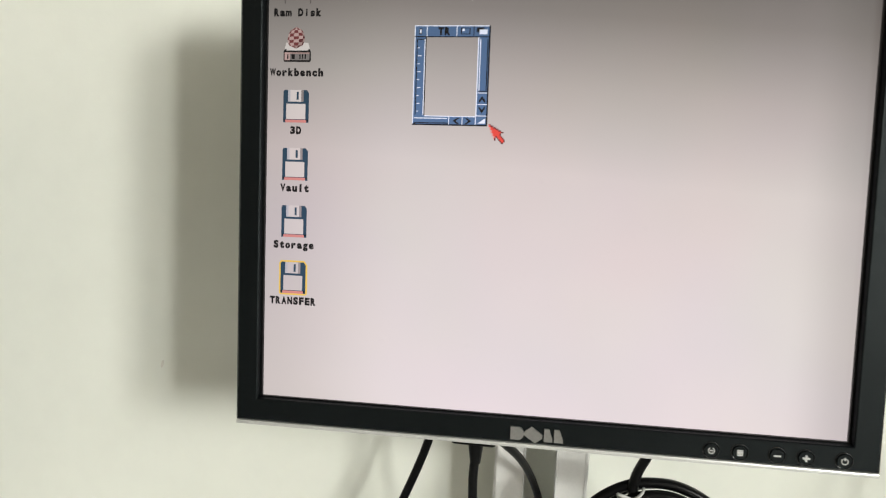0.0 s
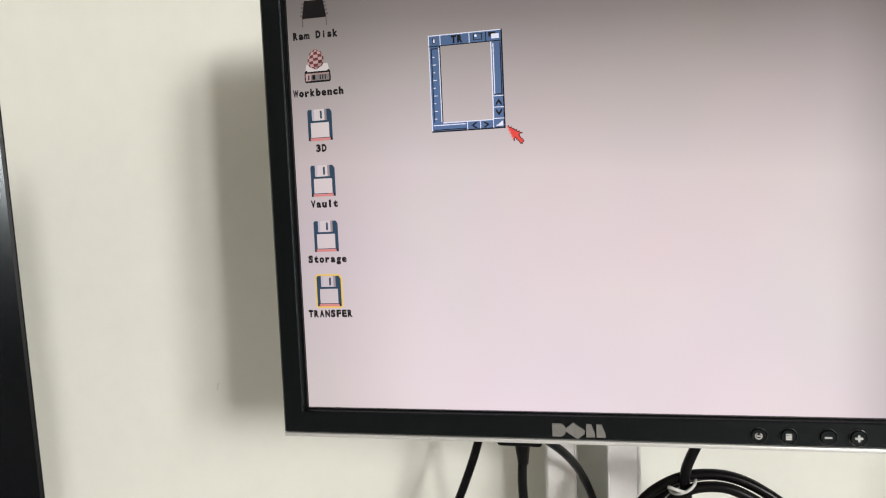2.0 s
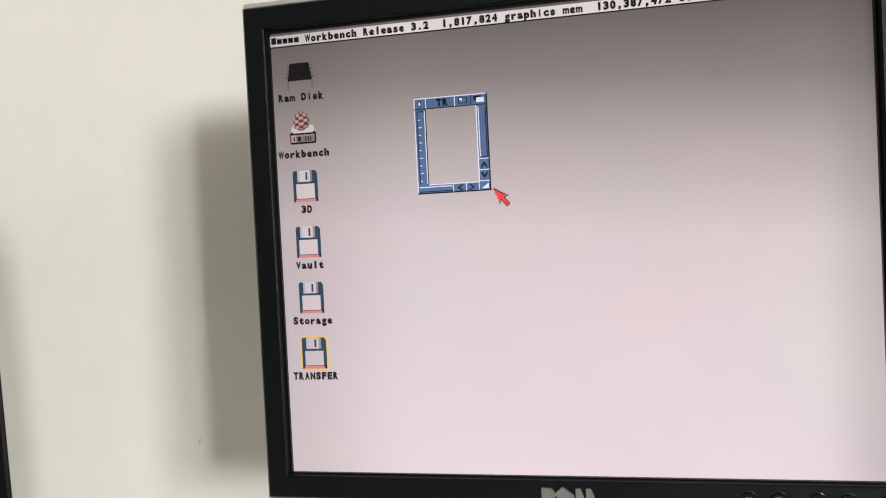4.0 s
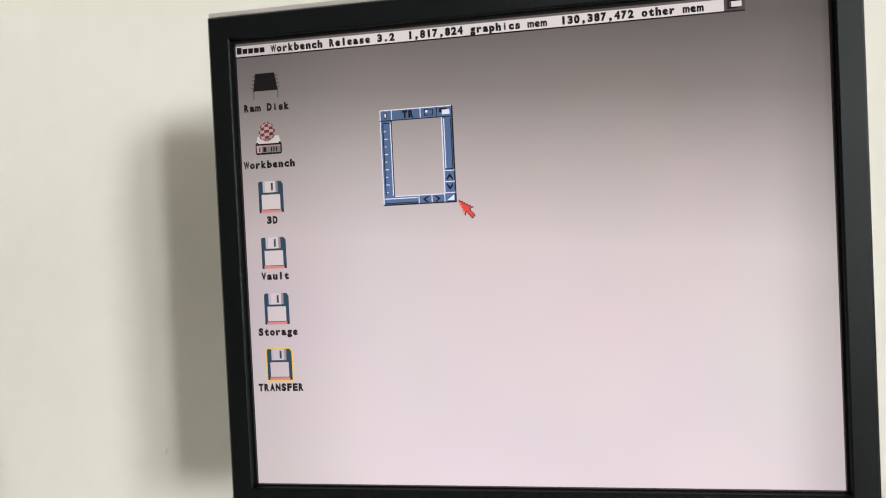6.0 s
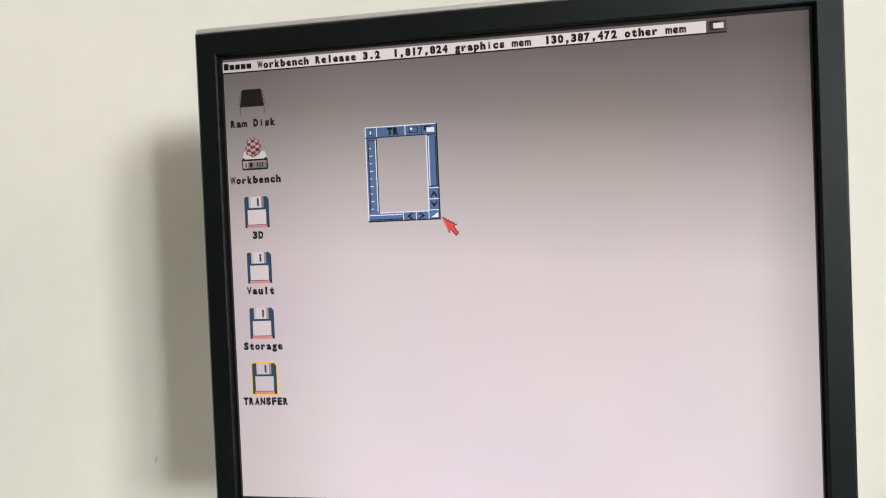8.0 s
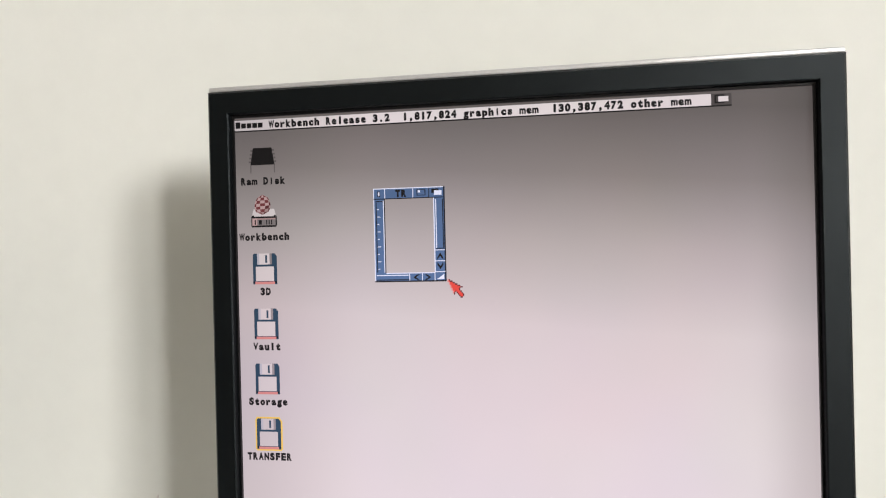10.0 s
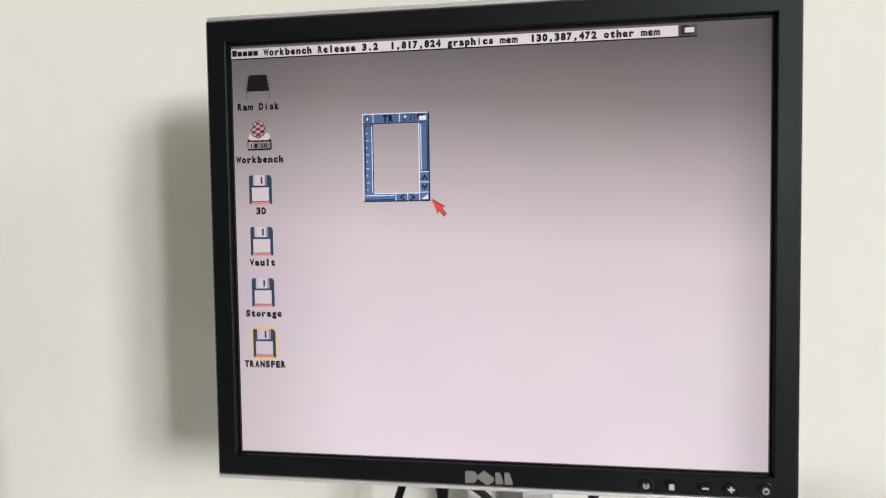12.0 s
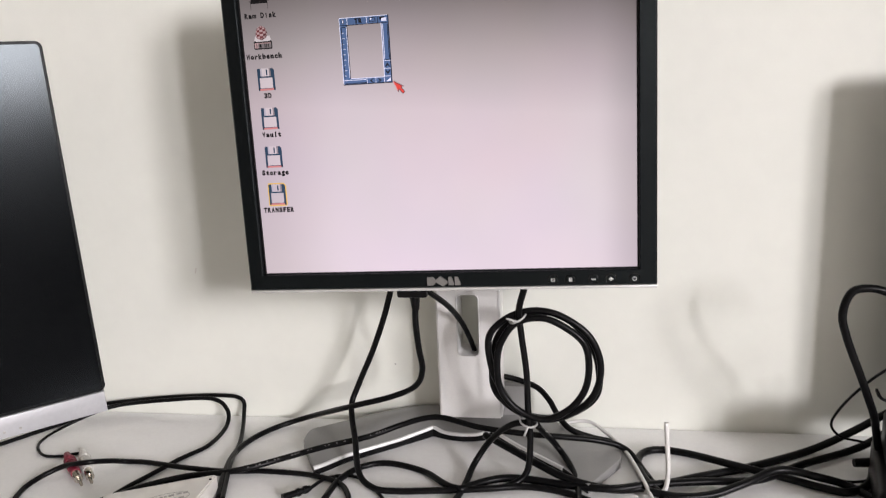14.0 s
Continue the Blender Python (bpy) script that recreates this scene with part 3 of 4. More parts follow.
def small_window(bm):
    y = -0.0004
    x0, x1, z0, z1 = WX0, WX1, WZ0, WZ1
    flat(bm, x0, x1, z1 - 0.0068, z1, y, 0)               # title
    flat(bm, x0, x0 + 0.0078, z0, z1 - 0.0068, y, 0)      # left border
    flat(bm, x1 - 0.0078, x1, z0, z1 - 0.0068, y, 0)      # right border
    flat(bm, x0 + 0.0078, x1 - 0.0078, z0, z0 + 0.0062, y, 0)
    h = -0.0008
    outer = (
        (x0, x1, z1 - 0.0006, z1, 1), (x0, x0 + 0.0006, z0, z1, 1), (x0, x1, z0, z0 + 0.0009, 2), (x1 - 0.0009, x1, z0, z1, 2),
        (x0, x1, z1 - 0.0074, z1 - 0.0068, 2), (x0 + 0.0078, x1 - 0.0078, z0 + 0.0056, z0 + 0.0062, 1), (x1 - 0.0078, x1 - 0.0071, z0 + 0.0062, z1 - 0.0074, 1),
        (x0 + 0.0066, x0 + 0.0072, z0 + 0.0066, z1 - 0.0084, 1), (x0 + 0.0072, x0 + 0.0079, z0 + 0.0062, z1 - 0.0074, 2), (x0 + 0.0016, x0 + 0.0022, z0 + 0.0066, z1 - 0.0084, 2),
    )
    rails = (
        (x0 + 0.0022, x0 + 0.0066, z1 - 0.0090, z1 - 0.0084, 2), (x1 - 0.0064, x1 - 0.0058, z0 + 0.0222, z1 - 0.0084, 1), (x1 - 0.0018, x1 - 0.0012, z0 + 0.0222, z1 - 0.0084, 2),
        (x1 - 0.0064, x1 - 0.0012, z0 + 0.0216, z0 + 0.0222, 2), (x1 - 0.0072, x1 - 0.0006, z0 + 0.0206, z0 + 0.0211, 1), (x1 - 0.0072, x1 - 0.0006, z0 + 0.0134, z0 + 0.0139, 1),
        (x1 - 0.0072, x1 - 0.0006, z0 + 0.0062, z0 + 0.0067, 1), (x0 + 0.0012, x0 + 0.0230, z0 + 0.0042, z0 + 0.0048, 1), (x0 + 0.0012, x0 + 0.0236, z0 + 0.0012, z0 + 0.0018, 2),
    )
    gauges = (
        (x0 + 0.0236, x0 + 0.0241, z0 + 0.0007, z0 + 0.0056, 1), (x0 + 0.0322, x0 + 0.0327, z0 + 0.0007, z0 + 0.0056, 1), (x1 - 0.0079, x1 - 0.0074, z0 + 0.0007, z0 + 0.0062, 1),
        (x0 + 0.0078, x0 + 0.0083, z1 - 0.0068, z1 - 0.0006, 1), (x1 - 0.0216, x1 - 0.0211, z1 - 0.0068, z1 - 0.0006, 1), (x1 - 0.0108, x1 - 0.0103, z1 - 0.0068, z1 - 0.0006, 2),
        (x0 + 0.0030, x0 + 0.0048, z1 - 0.0056, z1 - 0.0020, 2), (x0 + 0.0034, x0 + 0.0044, z1 - 0.0050, z1 - 0.0026, 1),
    )
    gadgets = (
        (x1 - 0.0188, x1 - 0.0128, z1 - 0.0056, z1 - 0.0016, 2), (x1 - 0.0182, x1 - 0.0134, z1 - 0.0052, z1 - 0.0020, 0), (x1 - 0.0180, x1 - 0.0164, z1 - 0.0036, z1 - 0.0021, 1),
        (x1 - 0.0088, x1 - 0.0040, z1 - 0.0042, z1 - 0.0014, 2), (x1 - 0.0070, x1 - 0.0020, z1 - 0.0056, z1 - 0.0026, 1),
    )
    for a, b, c, d, m in (outer + rails + gauges + gadgets):
        h -= 0.000012
        flat(bm, a, b, c, d, h, m)
    for k in range(9):
        zz = z0 + 0.0085 + k * 0.0050
        flat(bm, x0 + 0.0024, x0 + (0.0046 if k % 2 else 0.0038), zz, zz + 0.0005, -0.0008, 1)
    cx, w = x1 - 0.0038, 0.0020
    for zz, s in ((z0 + 0.0170, 1), (z0 + 0.0100, -1)):
        poly(bm, [(cx - w, zz - s * 0.0010), (cx, zz + s * 0.0020), (cx + w, zz - s * 0.0010), (cx + w, zz - s * 0.0028), (cx, zz - s * 0.0002), (cx - w, zz - s * 0.0028)], -0.0013, 2)
    for xx, s in ((x0 + 0.0282, -1), (x0 + 0.0366, 1)):
        zz = z0 + 0.0030
        poly(bm, [(xx - s * 0.0010, zz + 0.0019), (xx + s * 0.0018, zz), (xx - s * 0.0010, zz - 0.0019), (xx - s * 0.0026, zz - 0.0019), (xx + s * 0.0000, zz), (xx - s * 0.0026, zz + 0.0019)], -0.0013, 2)
    poly(bm, [(x1 - 0.0062, z0 + 0.0016), (x1 - 0.0014, z0 + 0.0016), (x1 - 0.0014, z0 + 0.0050)], -0.0013, 1)
    write(bm, "TR", x0 + 0.0150, z1 - 0.0058, CELL, CAP * 0.95, -0.0013, 2)


on_screen("small_window", small_window, [L_BLUE, L_PALE, L_DARK], "small empty blue-bordered window")


POINTER = ("pd...........", "prdd.........", ".prrdd.......", ".prrrrdd.....", "..prrrrrdd...", "..prrrrrrrdd.", "...prrrrrd...", "...prrrrrd...", "....prdrrrd..", "....pd.drrrd.", ".....d..drrrd", ".........drrd", "..........dd.")


def pointer(bm):
    x, z, s, h = WX1 + 0.0007, WZ0 + 0.0015, 0.00084, 0.00095
    for j, row in enumerate(POINTER):
        for i, c in enumerate(row):
            if c != ".":
                flat(bm, x + i * s, x + (i + 1) * s, z - (j + 1) * h, z - j * h, -0.0016, "drp".index(c))


on_screen("pointer", pointer, [L_DEEP, L_RED, L_PINK], "red arrow pointer")

# Metal badge on the bezel: four plain raised shapes.
bm = bmesh.new()
round_end = [(-0.0118 + 0.0036 * math.cos(radians(a)), -0.1600 + 0.0042 * math.sin(radians(a))) for a in range(-90, 91, 15)]
for pts in ([(-0.0168, -0.1642)] + round_end + [(-0.0168, -0.1558)],
            [(-0.0084, -0.1606), (-0.0010, -0.1656), (0.0036, -0.1622), (0.0036, -0.1600), (-0.0034, -0.1550), (-0.0078, -0.1584)],
            [(0.0046, -0.1642), (0.0100, -0.1642), (0.0100, -0.1622), (0.0078, -0.1558), (0.0046, -0.1558)],
            [(0.0110, -0.1642), (0.0166, -0.1642), (0.0166, -0.1622), (0.0142, -0.1558), (0.0110, -0.1558)]):
    prism(bm, pts, -0.0078, -0.0060)
part("badge", posed(bm, HEAD), LOGO, mon, "small raised silver badge")


def bar(b, x, z, w, h):
    box(b, x - w / 2, x + w / 2, -0.0084, -0.0078, z - h / 2, z + h / 2)


for x, kind in ((0.1070, "source"), (0.1238, "menu"), (0.1455, "minus"), (0.1620, "plus"), (0.1838, "power")):
    z = -0.1604
    bm = bmesh.new()
    cyl(bm, (x, -0.0062, z), (x, -0.0078, z), 0.0044, 0.0040, 24)
    btn = part("button", posed(bm, HEAD), BLACK, mon, "round black push button", True)
    bm = bmesh.new()
    ring = [Vector((x + 0.0050 * math.cos(a), -0.0067, z + 0.0050 * math.sin(a))) for a in (2 * math.pi * k / 24 for k in range(24))]
    tube(bm, ring, 0.00042, 8, True)
    part("button_rim", posed(bm, HEAD), RING, btn, "fine glossy rim round the button")
    bm = bmesh.new()
    if kind == "minus":
        bar(bm, x, z, 0.0040, 0.0010)
    elif kind == "plus":
        bar(bm, x, z, 0.0042, 0.0012)
        bar(bm, x, z + 0.0013, 0.0012, 0.0014)
        bar(bm, x, z - 0.0013, 0.0012, 0.0014)
    elif kind == "menu":
        for k in range(4):
            bar(bm, x, z + 0.0015 - k * 0.0010, 0.0034, 0.0007)
    else:
        arc = [Vector((x + 0.0018 * math.cos(a), -0.0080, z + 0.0018 * math.sin(a))) for a in (radians(115 + k * 310 / 16) for k in range(17))]
        tube(bm, arc, 0.00036, 6)
        bar(bm, x, z + (0.0015 if kind == "power" else 0), 0.0007 if kind == "power" else 0.0022, 0.0020 if kind == "power" else 0.0007)
    part("button_symbol", posed(bm, HEAD), MARK, btn, "pale printed symbol")

# Stand: column with a cable slot, and a splayed base.
CX0, CX1, CY, CZ = -0.0315, 0.0457, 0.125, 0.785
SX0, SX1, SZ0, SZ1 = -0.0063, 0.0202, 0.8660, 0.944


def column():
    bm = bmesh.new()
    r, n = 0.006, 5
    hole = []
    for cx, cz, a0 in ((SX1 - r, SZ1 - r, 0), (SX0 + r, SZ1 - r, 90), (SX0 + r, SZ0 + r, 180), (SX1 - r, SZ0 + r, 270)):
        hole += [(cx + r * math.cos(radians(a0 + 90 * k / n)), cz + r * math.sin(radians(a0 + 90 * k / n))) for k in range(n + 1)]
    outer = []
    corners = ((CX1, 1.20), (CX0, 1.20), (CX0, CZ), (CX1, CZ))
    for i, (x, z) in enumerate(hole):
        outer.append(corners[i // (n + 1)])
    y1 = 0.170
    a = [bm.verts.new((x, CY, z)) for x, z in hole]
    b = [bm.verts.new((x, y1, z)) for x, z in hole]
    ca = [bm.verts.new((x, CY, z)) for x, z in corners]
    cb = [bm.verts.new((x, y1, z)) for x, z in corners]
    m = len(hole)
    for i in range(m):
        j = (i + 1) % m
        bm.faces.new((a[i], a[j], b[j], b[i]))
        p, q = i // (n + 1), j // (n + 1)
        if p == q:
            bm.faces.new((ca[p], a[j], a[i]))
            bm.faces.new((cb[p], b[i], b[j]))
        else:
            bm.faces.new((ca[p], ca[q], a[j], a[i]))
            bm.faces.new((cb[q], cb[p], b[i], b[j]))
    for i in range(4):
        j = (i + 1) % 4
        bm.faces.new((ca[j], ca[i], cb[i], cb[j]))
    outer_edges = [e for e in bm.edges if len({v for v in e.verts} & set(ca)) == 2 or (set(e.verts) & set(ca) and set(e.verts) & set(cb))]
    bmesh.ops.bevel(bm, geom=outer_edges, offset=0.002, segments=2, affect="EDGES")
    return bm


col = part("stand_column", column(), STAND, mon, "flat silver stand column with a cable slot", True)
r = 0.0065
line = []
for cx, cz, a0 in ((SX1 - r, SZ1 - r, 0), (SX0 + r, SZ1 - r, 90), (SX0 + r, SZ0 + r, 180), (SX1 - r, SZ0 + r, 270)):
    line += [Vector((cx + r * math.cos(radians(a0 + 90 * k / 5)), CY - 0.0002, cz + r * math.sin(radians(a0 + 90 * k / 5)))) for k in range(6)]
bm = bmesh.new()
tube(bm, line, 0.0009, 6, True)
part("slot_rim", bm, BASE_EDGE, col, "bright rim round the cable slot")


bm = bmesh.new()
box(bm, CX1 - 0.0022, CX1 + 0.0006, CY - 0.0007, CY + 0.012, CZ + 0.004, 1.19, 0.0005)
part("edge_strip", bm, BASE_EDGE, col, "bright polished edge strip", True)

BASE_AT = Vector((-0.006, 0.152))
BASE_TURN = radians(-2.2)


def base_height(x, y):
    """Top surface of the base in its own axes: highest behind the column, falling to the wing tips."""
    d = min(1.0, abs(x) / 0.185)
    back = min(1.0, max(0.0, (y + 0.020 + 0.098 * max(0.0, d - 0.15)) / 0.055))
    return DESK_TOP + 0.0115 + back * (0.019 * (1 - d) + 0.002)


def base_outline(t):
    """Front and back edge points at t from -1 (one wing tip) to 1 (the other), in the base's own axes."""
    s = 1 if t > 0 else -1
    a = abs(t)
    k = max(0.0, (a - 0.22) / 0.78)
    q = min(1.0, a / 0.22)
    front = (s * (0.037 * q + 0.117 * k), -0.0225 + 0.0095 * q * q - 0.100 * k)
    if k > 0.72:
        front = (front[0], front[1] - 0.015 * ((k - 0.72) / 0.28) ** 2)
    back = (s * (0.055 * q + 0.152 * k), 0.024 - 0.065 * k ** 1.3)
    e = 0.28 * (max(0.0, a - 0.90) / 0.10) ** 2
    return ((front[0] + (back[0] - front[0]) * e * 0.15, front[1] + (back[1] - front[1]) * e * 0.15),
            (back[0] + (front[0] - back[0]) * e, back[1] + (front[1] - back[1]) * e))


def base_place(x, y):
    c, s = math.cos(BASE_TURN), math.sin(BASE_TURN)
    return BASE_AT.x + c * x - s * y, BASE_AT.y + s * x + c * y


def base():
    bm = bmesh.new()
    n, m = 80, 8
    top, low = [], []
    for i in range(n + 1):
        f, b = base_outline(-1 + 2 * i / n)
        row, row0 = [], []
        for k in range(m + 1):
            x, y = f[0] + (b[0] - f[0]) * k / m, f[1] + (b[1] - f[1]) * k / m
            wx, wy = base_place(x, y)
            row.append(bm.verts.new((wx, wy, base_height(x, y))))
            row0.append(bm.verts.new((wx, wy, DESK_TOP + 0.0008)))
        top.append(row)
        low.append(row0)
    for i in range(n):
        for k in range(m):
            bm.faces.new((top[i][k], top[i + 1][k], top[i + 1][k + 1], top[i][k + 1]))
            bm.faces.new((low[i][k], low[i][k + 1], low[i + 1][k + 1], low[i + 1][k]))
        # Front face coloured black, for the shade beneath the raised front edge.
        bm.faces.new((top[i][0], low[i][0], low[i + 1][0], top[i + 1][0])).material_index = 1
        bm.faces.new((top[i][m], top[i + 1][m], low[i + 1][m], low[i][m]))
    for k in range(m):
        bm.faces.new((top[0][k], top[0][k + 1], low[0][k + 1], low[0][k]))
        bm.faces.new((top[n][k], low[n][k], low[n][k + 1], top[n][k + 1]))
    return bm


foot = part("stand_base", base(), [BASE, BLACK_IN], mon, "grey splayed stand base on the desk", True)
bm = bmesh.new()
rows = []
for i in range(74):
    (x, y), _ = base_outline(-1 + 2 * i / 80)
    (xa, ya), _ = base_outline(max(-1, -1 + 2 * (i - 1) / 80))
    (xb, yb), _ = base_outline(min(1, -1 + 2 * (i + 1) / 80))
    n = Vector((yb - ya, xa - xb)).normalized()
    h = base_height(x, y)
    rows.append([bm.verts.new((*base_place(x + n.x * o, y + n.y * o), h + dz)) for o, dz in ((-0.0018, 0.0005), (0.0004, 0.0002), (0.0014, -0.0022), (0.0010, -0.0034), (-0.0018, -0.0018))])
for a, b in zip(rows, rows[1:]):
    for k in range(5):
        bm.faces.new((a[k], b[k], b[(k + 1) % 5], a[(k + 1) % 5]))
bm.faces.new(rows[0])
bm.faces.new(rows[-1][::-1])
part("bright_edge", bm, BASE_EDGE, foot, "polished front edge", True)
bm = bmesh.new()
for v in box(bm, -0.038, 0.078, 0.160, 0.181, 0.772, 0.811):
    if v.co.z > 0.79:
        v.co.x = 0.013 + (v.co.x - 0.013) * 0.90
        v.co.y += 0.006 if v.co.y < 0.17 else 0
part("riser", bm, BASE, foot, "raised rear of the base")

# ---- the dark monitor turned towards the camera ----
LEFT_STAND = Matrix.Translation((-0.3169, -0.1022, 0.0)) @ Matrix.Rotation(radians(42.55), 4, "Z")
LEFT = LEFT_STAND @ Matrix.Translation((0, 0, 0.895)) @ Matrix.Rotation(radians(-3.0), 4, "X") @ Matrix.Rotation(radians(-1.34), 4, "Y") @ Matrix.Translation((0, 0, -0.895))
dark = thing("monitor", (-0.60, -0.30, DESK_TOP), "large switched-off black monitor with thin bezel and silver chin", "monitor")
LW, LZ0, LZ1 = 0.612, 0.8929, 1.2398


def lbox(x0, x1, y0, y1, z0, z1, bevel=0.0, seg=2, m=LEFT):
    bm = bmesh.new()
    box(bm, x0, x1, y0, y1, z0, z1, bevel, seg)
    return posed(bm, m)


part("back_casing", lbox(-LW + 0.001, -0.001, 0.004, 0.028, LZ0 + 0.001, LZ1 - 0.001, 0.005, 3), BLACK, dark, "black back casing", True)
bm = bmesh.new()
rounded_frame(bm, (-LW, 0, LZ0 + 0.0202, LZ1), 0.0060, 0.0024, -0.0018, 0.006)
part("bezel", posed(bm, LEFT), RIM, dark, "thin black bezel", True)
part("screen", lbox(-LW + 0.0022, -0.0022, -0.0005, 0.0036, LZ0 + 0.0207, LZ1 - 0.0022), LCD_OFF, dark, "dark switched-off screen")
chin = part("chin", lbox(-LW, -0.0018, -0.0035, 0.012, LZ0, LZ0 + 0.0199, 0.0008), PALE, dark, "pale silver chin", True)
for x in (-0.075, -0.088, -0.101):
    bm = bmesh.new()
    cyl(bm, (x, -0.0034, LZ0 + 0.006), (x, -0.0042, LZ0 + 0.006), 0.0012, sides=12)
    part("touch_mark", posed(bm, LEFT), PRINT, chin, "tiny round mark")
part("stand_neck", lbox(-0.345, -0.265, 0.036, 0.056, DESK_TOP + 0.012, 1.05, 0.005, 2, LEFT_STAND), STAND, dark, "silver stand neck", True)
part("stand_base", lbox(-0.42, -0.19, -0.07, 0.13, DESK_TOP + 0.0005, DESK_TOP + 0.012, 0.004, 2, LEFT_STAND), STAND, dark, "flat silver stand base", True)

# ---- the third monitor beyond the picture's edge, which shades the wall ----
side = thing("monitor", (0.735, 0.09, DESK_TOP), "black monitor at the far end of the desk, shading the wall", "monitor")
bm = bmesh.new()
box(bm, 0.4820, 1.007, 0.090, 0.120, 0.796, 1.196, 0.004)
part("casing", bm, BLACK, side, "", True)
bm = bmesh.new()
box(bm, 0.4920, 0.997, 0.0885, 0.0905, 0.835, 1.186)
part("screen", bm, LCD_OFF, side)
bm = bmesh.new()
box(bm, 0.70, 0.78, 0.121, 0.142, DESK_TOP + 0.011, 1.0, 0.004)
part("stand_neck", bm, BLACK, side, "", True)
bm = bmesh.new()
box(bm, 0.63, 0.85, 0.00, 0.172, DESK_TOP + 0.0005, DESK_TOP + 0.011, 0.003)
part("stand_base", bm, BLACK, side, "", True)

# ---- cables ----
CABLES = "cables on the desk"


def cord(points, radius, sides=10, per=8):
    bm = bmesh.new()
    tube(bm, smooth_line(points, per), radius, sides)
    return bm


def cable(points, radius, label, mats=None, name="cable"):
    o = Vector(points[0])
    return single(name, cord(points, radius), mats or CORD, o, label, "cable", CABLES)


cable([(-0.0655, 0.109, 0.9950), (-0.0725, 0.1108, 0.9746), (-0.0815, 0.112, 0.954), (-0.0925, 0.114, 0.9196), (-0.1095, 0.115, 0.8758), (-0.1295, 0.112, 0.8323), (-0.1371, 0.100, 0.8075), (-0.1229, 0.060, 0.7834), (-0.108, 0.019, 0.765), (-0.088, 0.002, 0.7580), (-0.063, 0.004, 0.7541), (-0.020, 0.009, 0.7541), (0.029, 0.013, 0.7560), (0.078, 0.025, 0.7541), (0.120, 0.017, 0.7541), (0.149, 0.000, 0.7541), (0.171, -0.024, 0.7541)], 0.0036, "black cable hanging from the monitor down to the desk", CORD)
cable([(0.037, 0.165, 0.8261), (0.062, 0.170, 0.8185), (0.087, 0.165, 0.8105), (0.102, 0.155, 0.7986), (0.113, 0.140, 0.7855), (0.128, 0.124, 0.7750), (0.155, 0.124, 0.7650), (0.182, 0.127, 0.7570), (0.202, 0.093, 0.7541), (0.213, 0.050, 0.7541)], 0.0036, "black cable leaving the stand column towards the desk", CORD)
cable([(-0.546, 0.160, 0.7656), (-0.510, 0.172, 0.7689), (-0.424, 0.176, 0.7781), (-0.348, 0.176, 0.7828), (-0.315, 0.172, 0.7797), (-0.311, 0.165, 0.7597), (-0.290, 0.106, 0.7533), (-0.273, 0.041, 0.7580), (-0.246, -0.040, 0.7570)], 0.0028, "black cable looping along the foot of the wall", CORD)
cable([(-0.623, 0.050, 0.7533), (-0.608, 0.071, 0.7533), (-0.589, 0.099, 0.7533), (-0.569, 0.129, 0.7533), (-0.550, 0.157, 0.7533), (-0.516, 0.155, 0.7663), (-0.490, 0.168, 0.7688), (-0.420, 0.168, 0.7776), (-0.356, 0.166, 0.7821), (-0.332, 0.160, 0.7697), (-0.327, 0.143, 0.7533), (-0.326, 0.091, 0.7533), (-0.345, 0.055, 0.7533), (-0.361, 0.018, 0.7533), (-0.377, -0.020, 0.7533), (-0.383, -0.048, 0.7533)], 0.0028, "black cable running under the dark monitor and curling across the desk", CORD)
cable([(-0.488, -0.056, 0.7536), (-0.496, -0.019, 0.7536), (-0.476, 0.010, 0.7600), (-0.439, 0.007, 0.7700), (-0.421, 0.027, 0.7620), (-0.409, 0.042, 0.7536), (-0.382, 0.042, 0.7536), (-0.323, 0.028, 0.7570), (-0.274, 0.030, 0.7536), (-0.227, 0.034, 0.7536), (-0.170, 0.030, 0.7536), (-0.132, 0.016, 0.7536), (-0.115, -0.006, 0.7536), (-0.108, -0.027, 0.7536)], 0.0031, "thick black cable arched across the desk", CORD)
cable([(0.090, 0.050, 0.8194), (0.062, 0.050, 0.8150), (0.036, 0.069, 0.7850), (0.018, 0.061, 0.7600), (0.011, 0.024, 0.7541), (0.003, -0.018, 0.7541)], 0.0036, "black cable leaving the coil towards the desk", CORD)
cable([(0.026, 0.100, 0.7760), (0.056, 0.078, 0.7720), (0.089, 0.052, 0.7680), (0.124, 0.032, 0.7620), (0.169, 0.027, 0.7548), (0.211, 0.035, 0.7548), (0.262, 0.059, 0.7548), (0.328, 0.088, 0.7548), (0.401, 0.130, 0.7548), (0.444, 0.135, 0.7754), (0.477, 0.120, 0.8089), (0.510, 0.110, 0.8360)], 0.0043, "black cable crossing the desk to the power adapter", CORD)
cable([(0.090, 0.050, 0.8160), (0.112, 0.080, 0.7750), (0.127, 0.058, 0.7630), (0.134, 0.029, 0.7570), (0.134, -0.012, 0.7541)], 0.0036, "black cable running forward off the stand base", CORD)
cable([(0.005, 0.007, 0.7570), (0.040, 0.031, 0.7570), (0.071, 0.037, 0.7570), (0.121, 0.028, 0.7570), (0.169, 0.024, 0.7570), (0.211, 0.036, 0.7570), (0.272, 0.048, 0.7570), (0.326, 0.055, 0.7570), (0.383, 0.093, 0.7570), (0.442, 0.127, 0.7570), (0.463, 0.115, 0.7779), (0.490, 0.110, 0.8053)], 0.0043, "black cable winding across the desk", CORD)
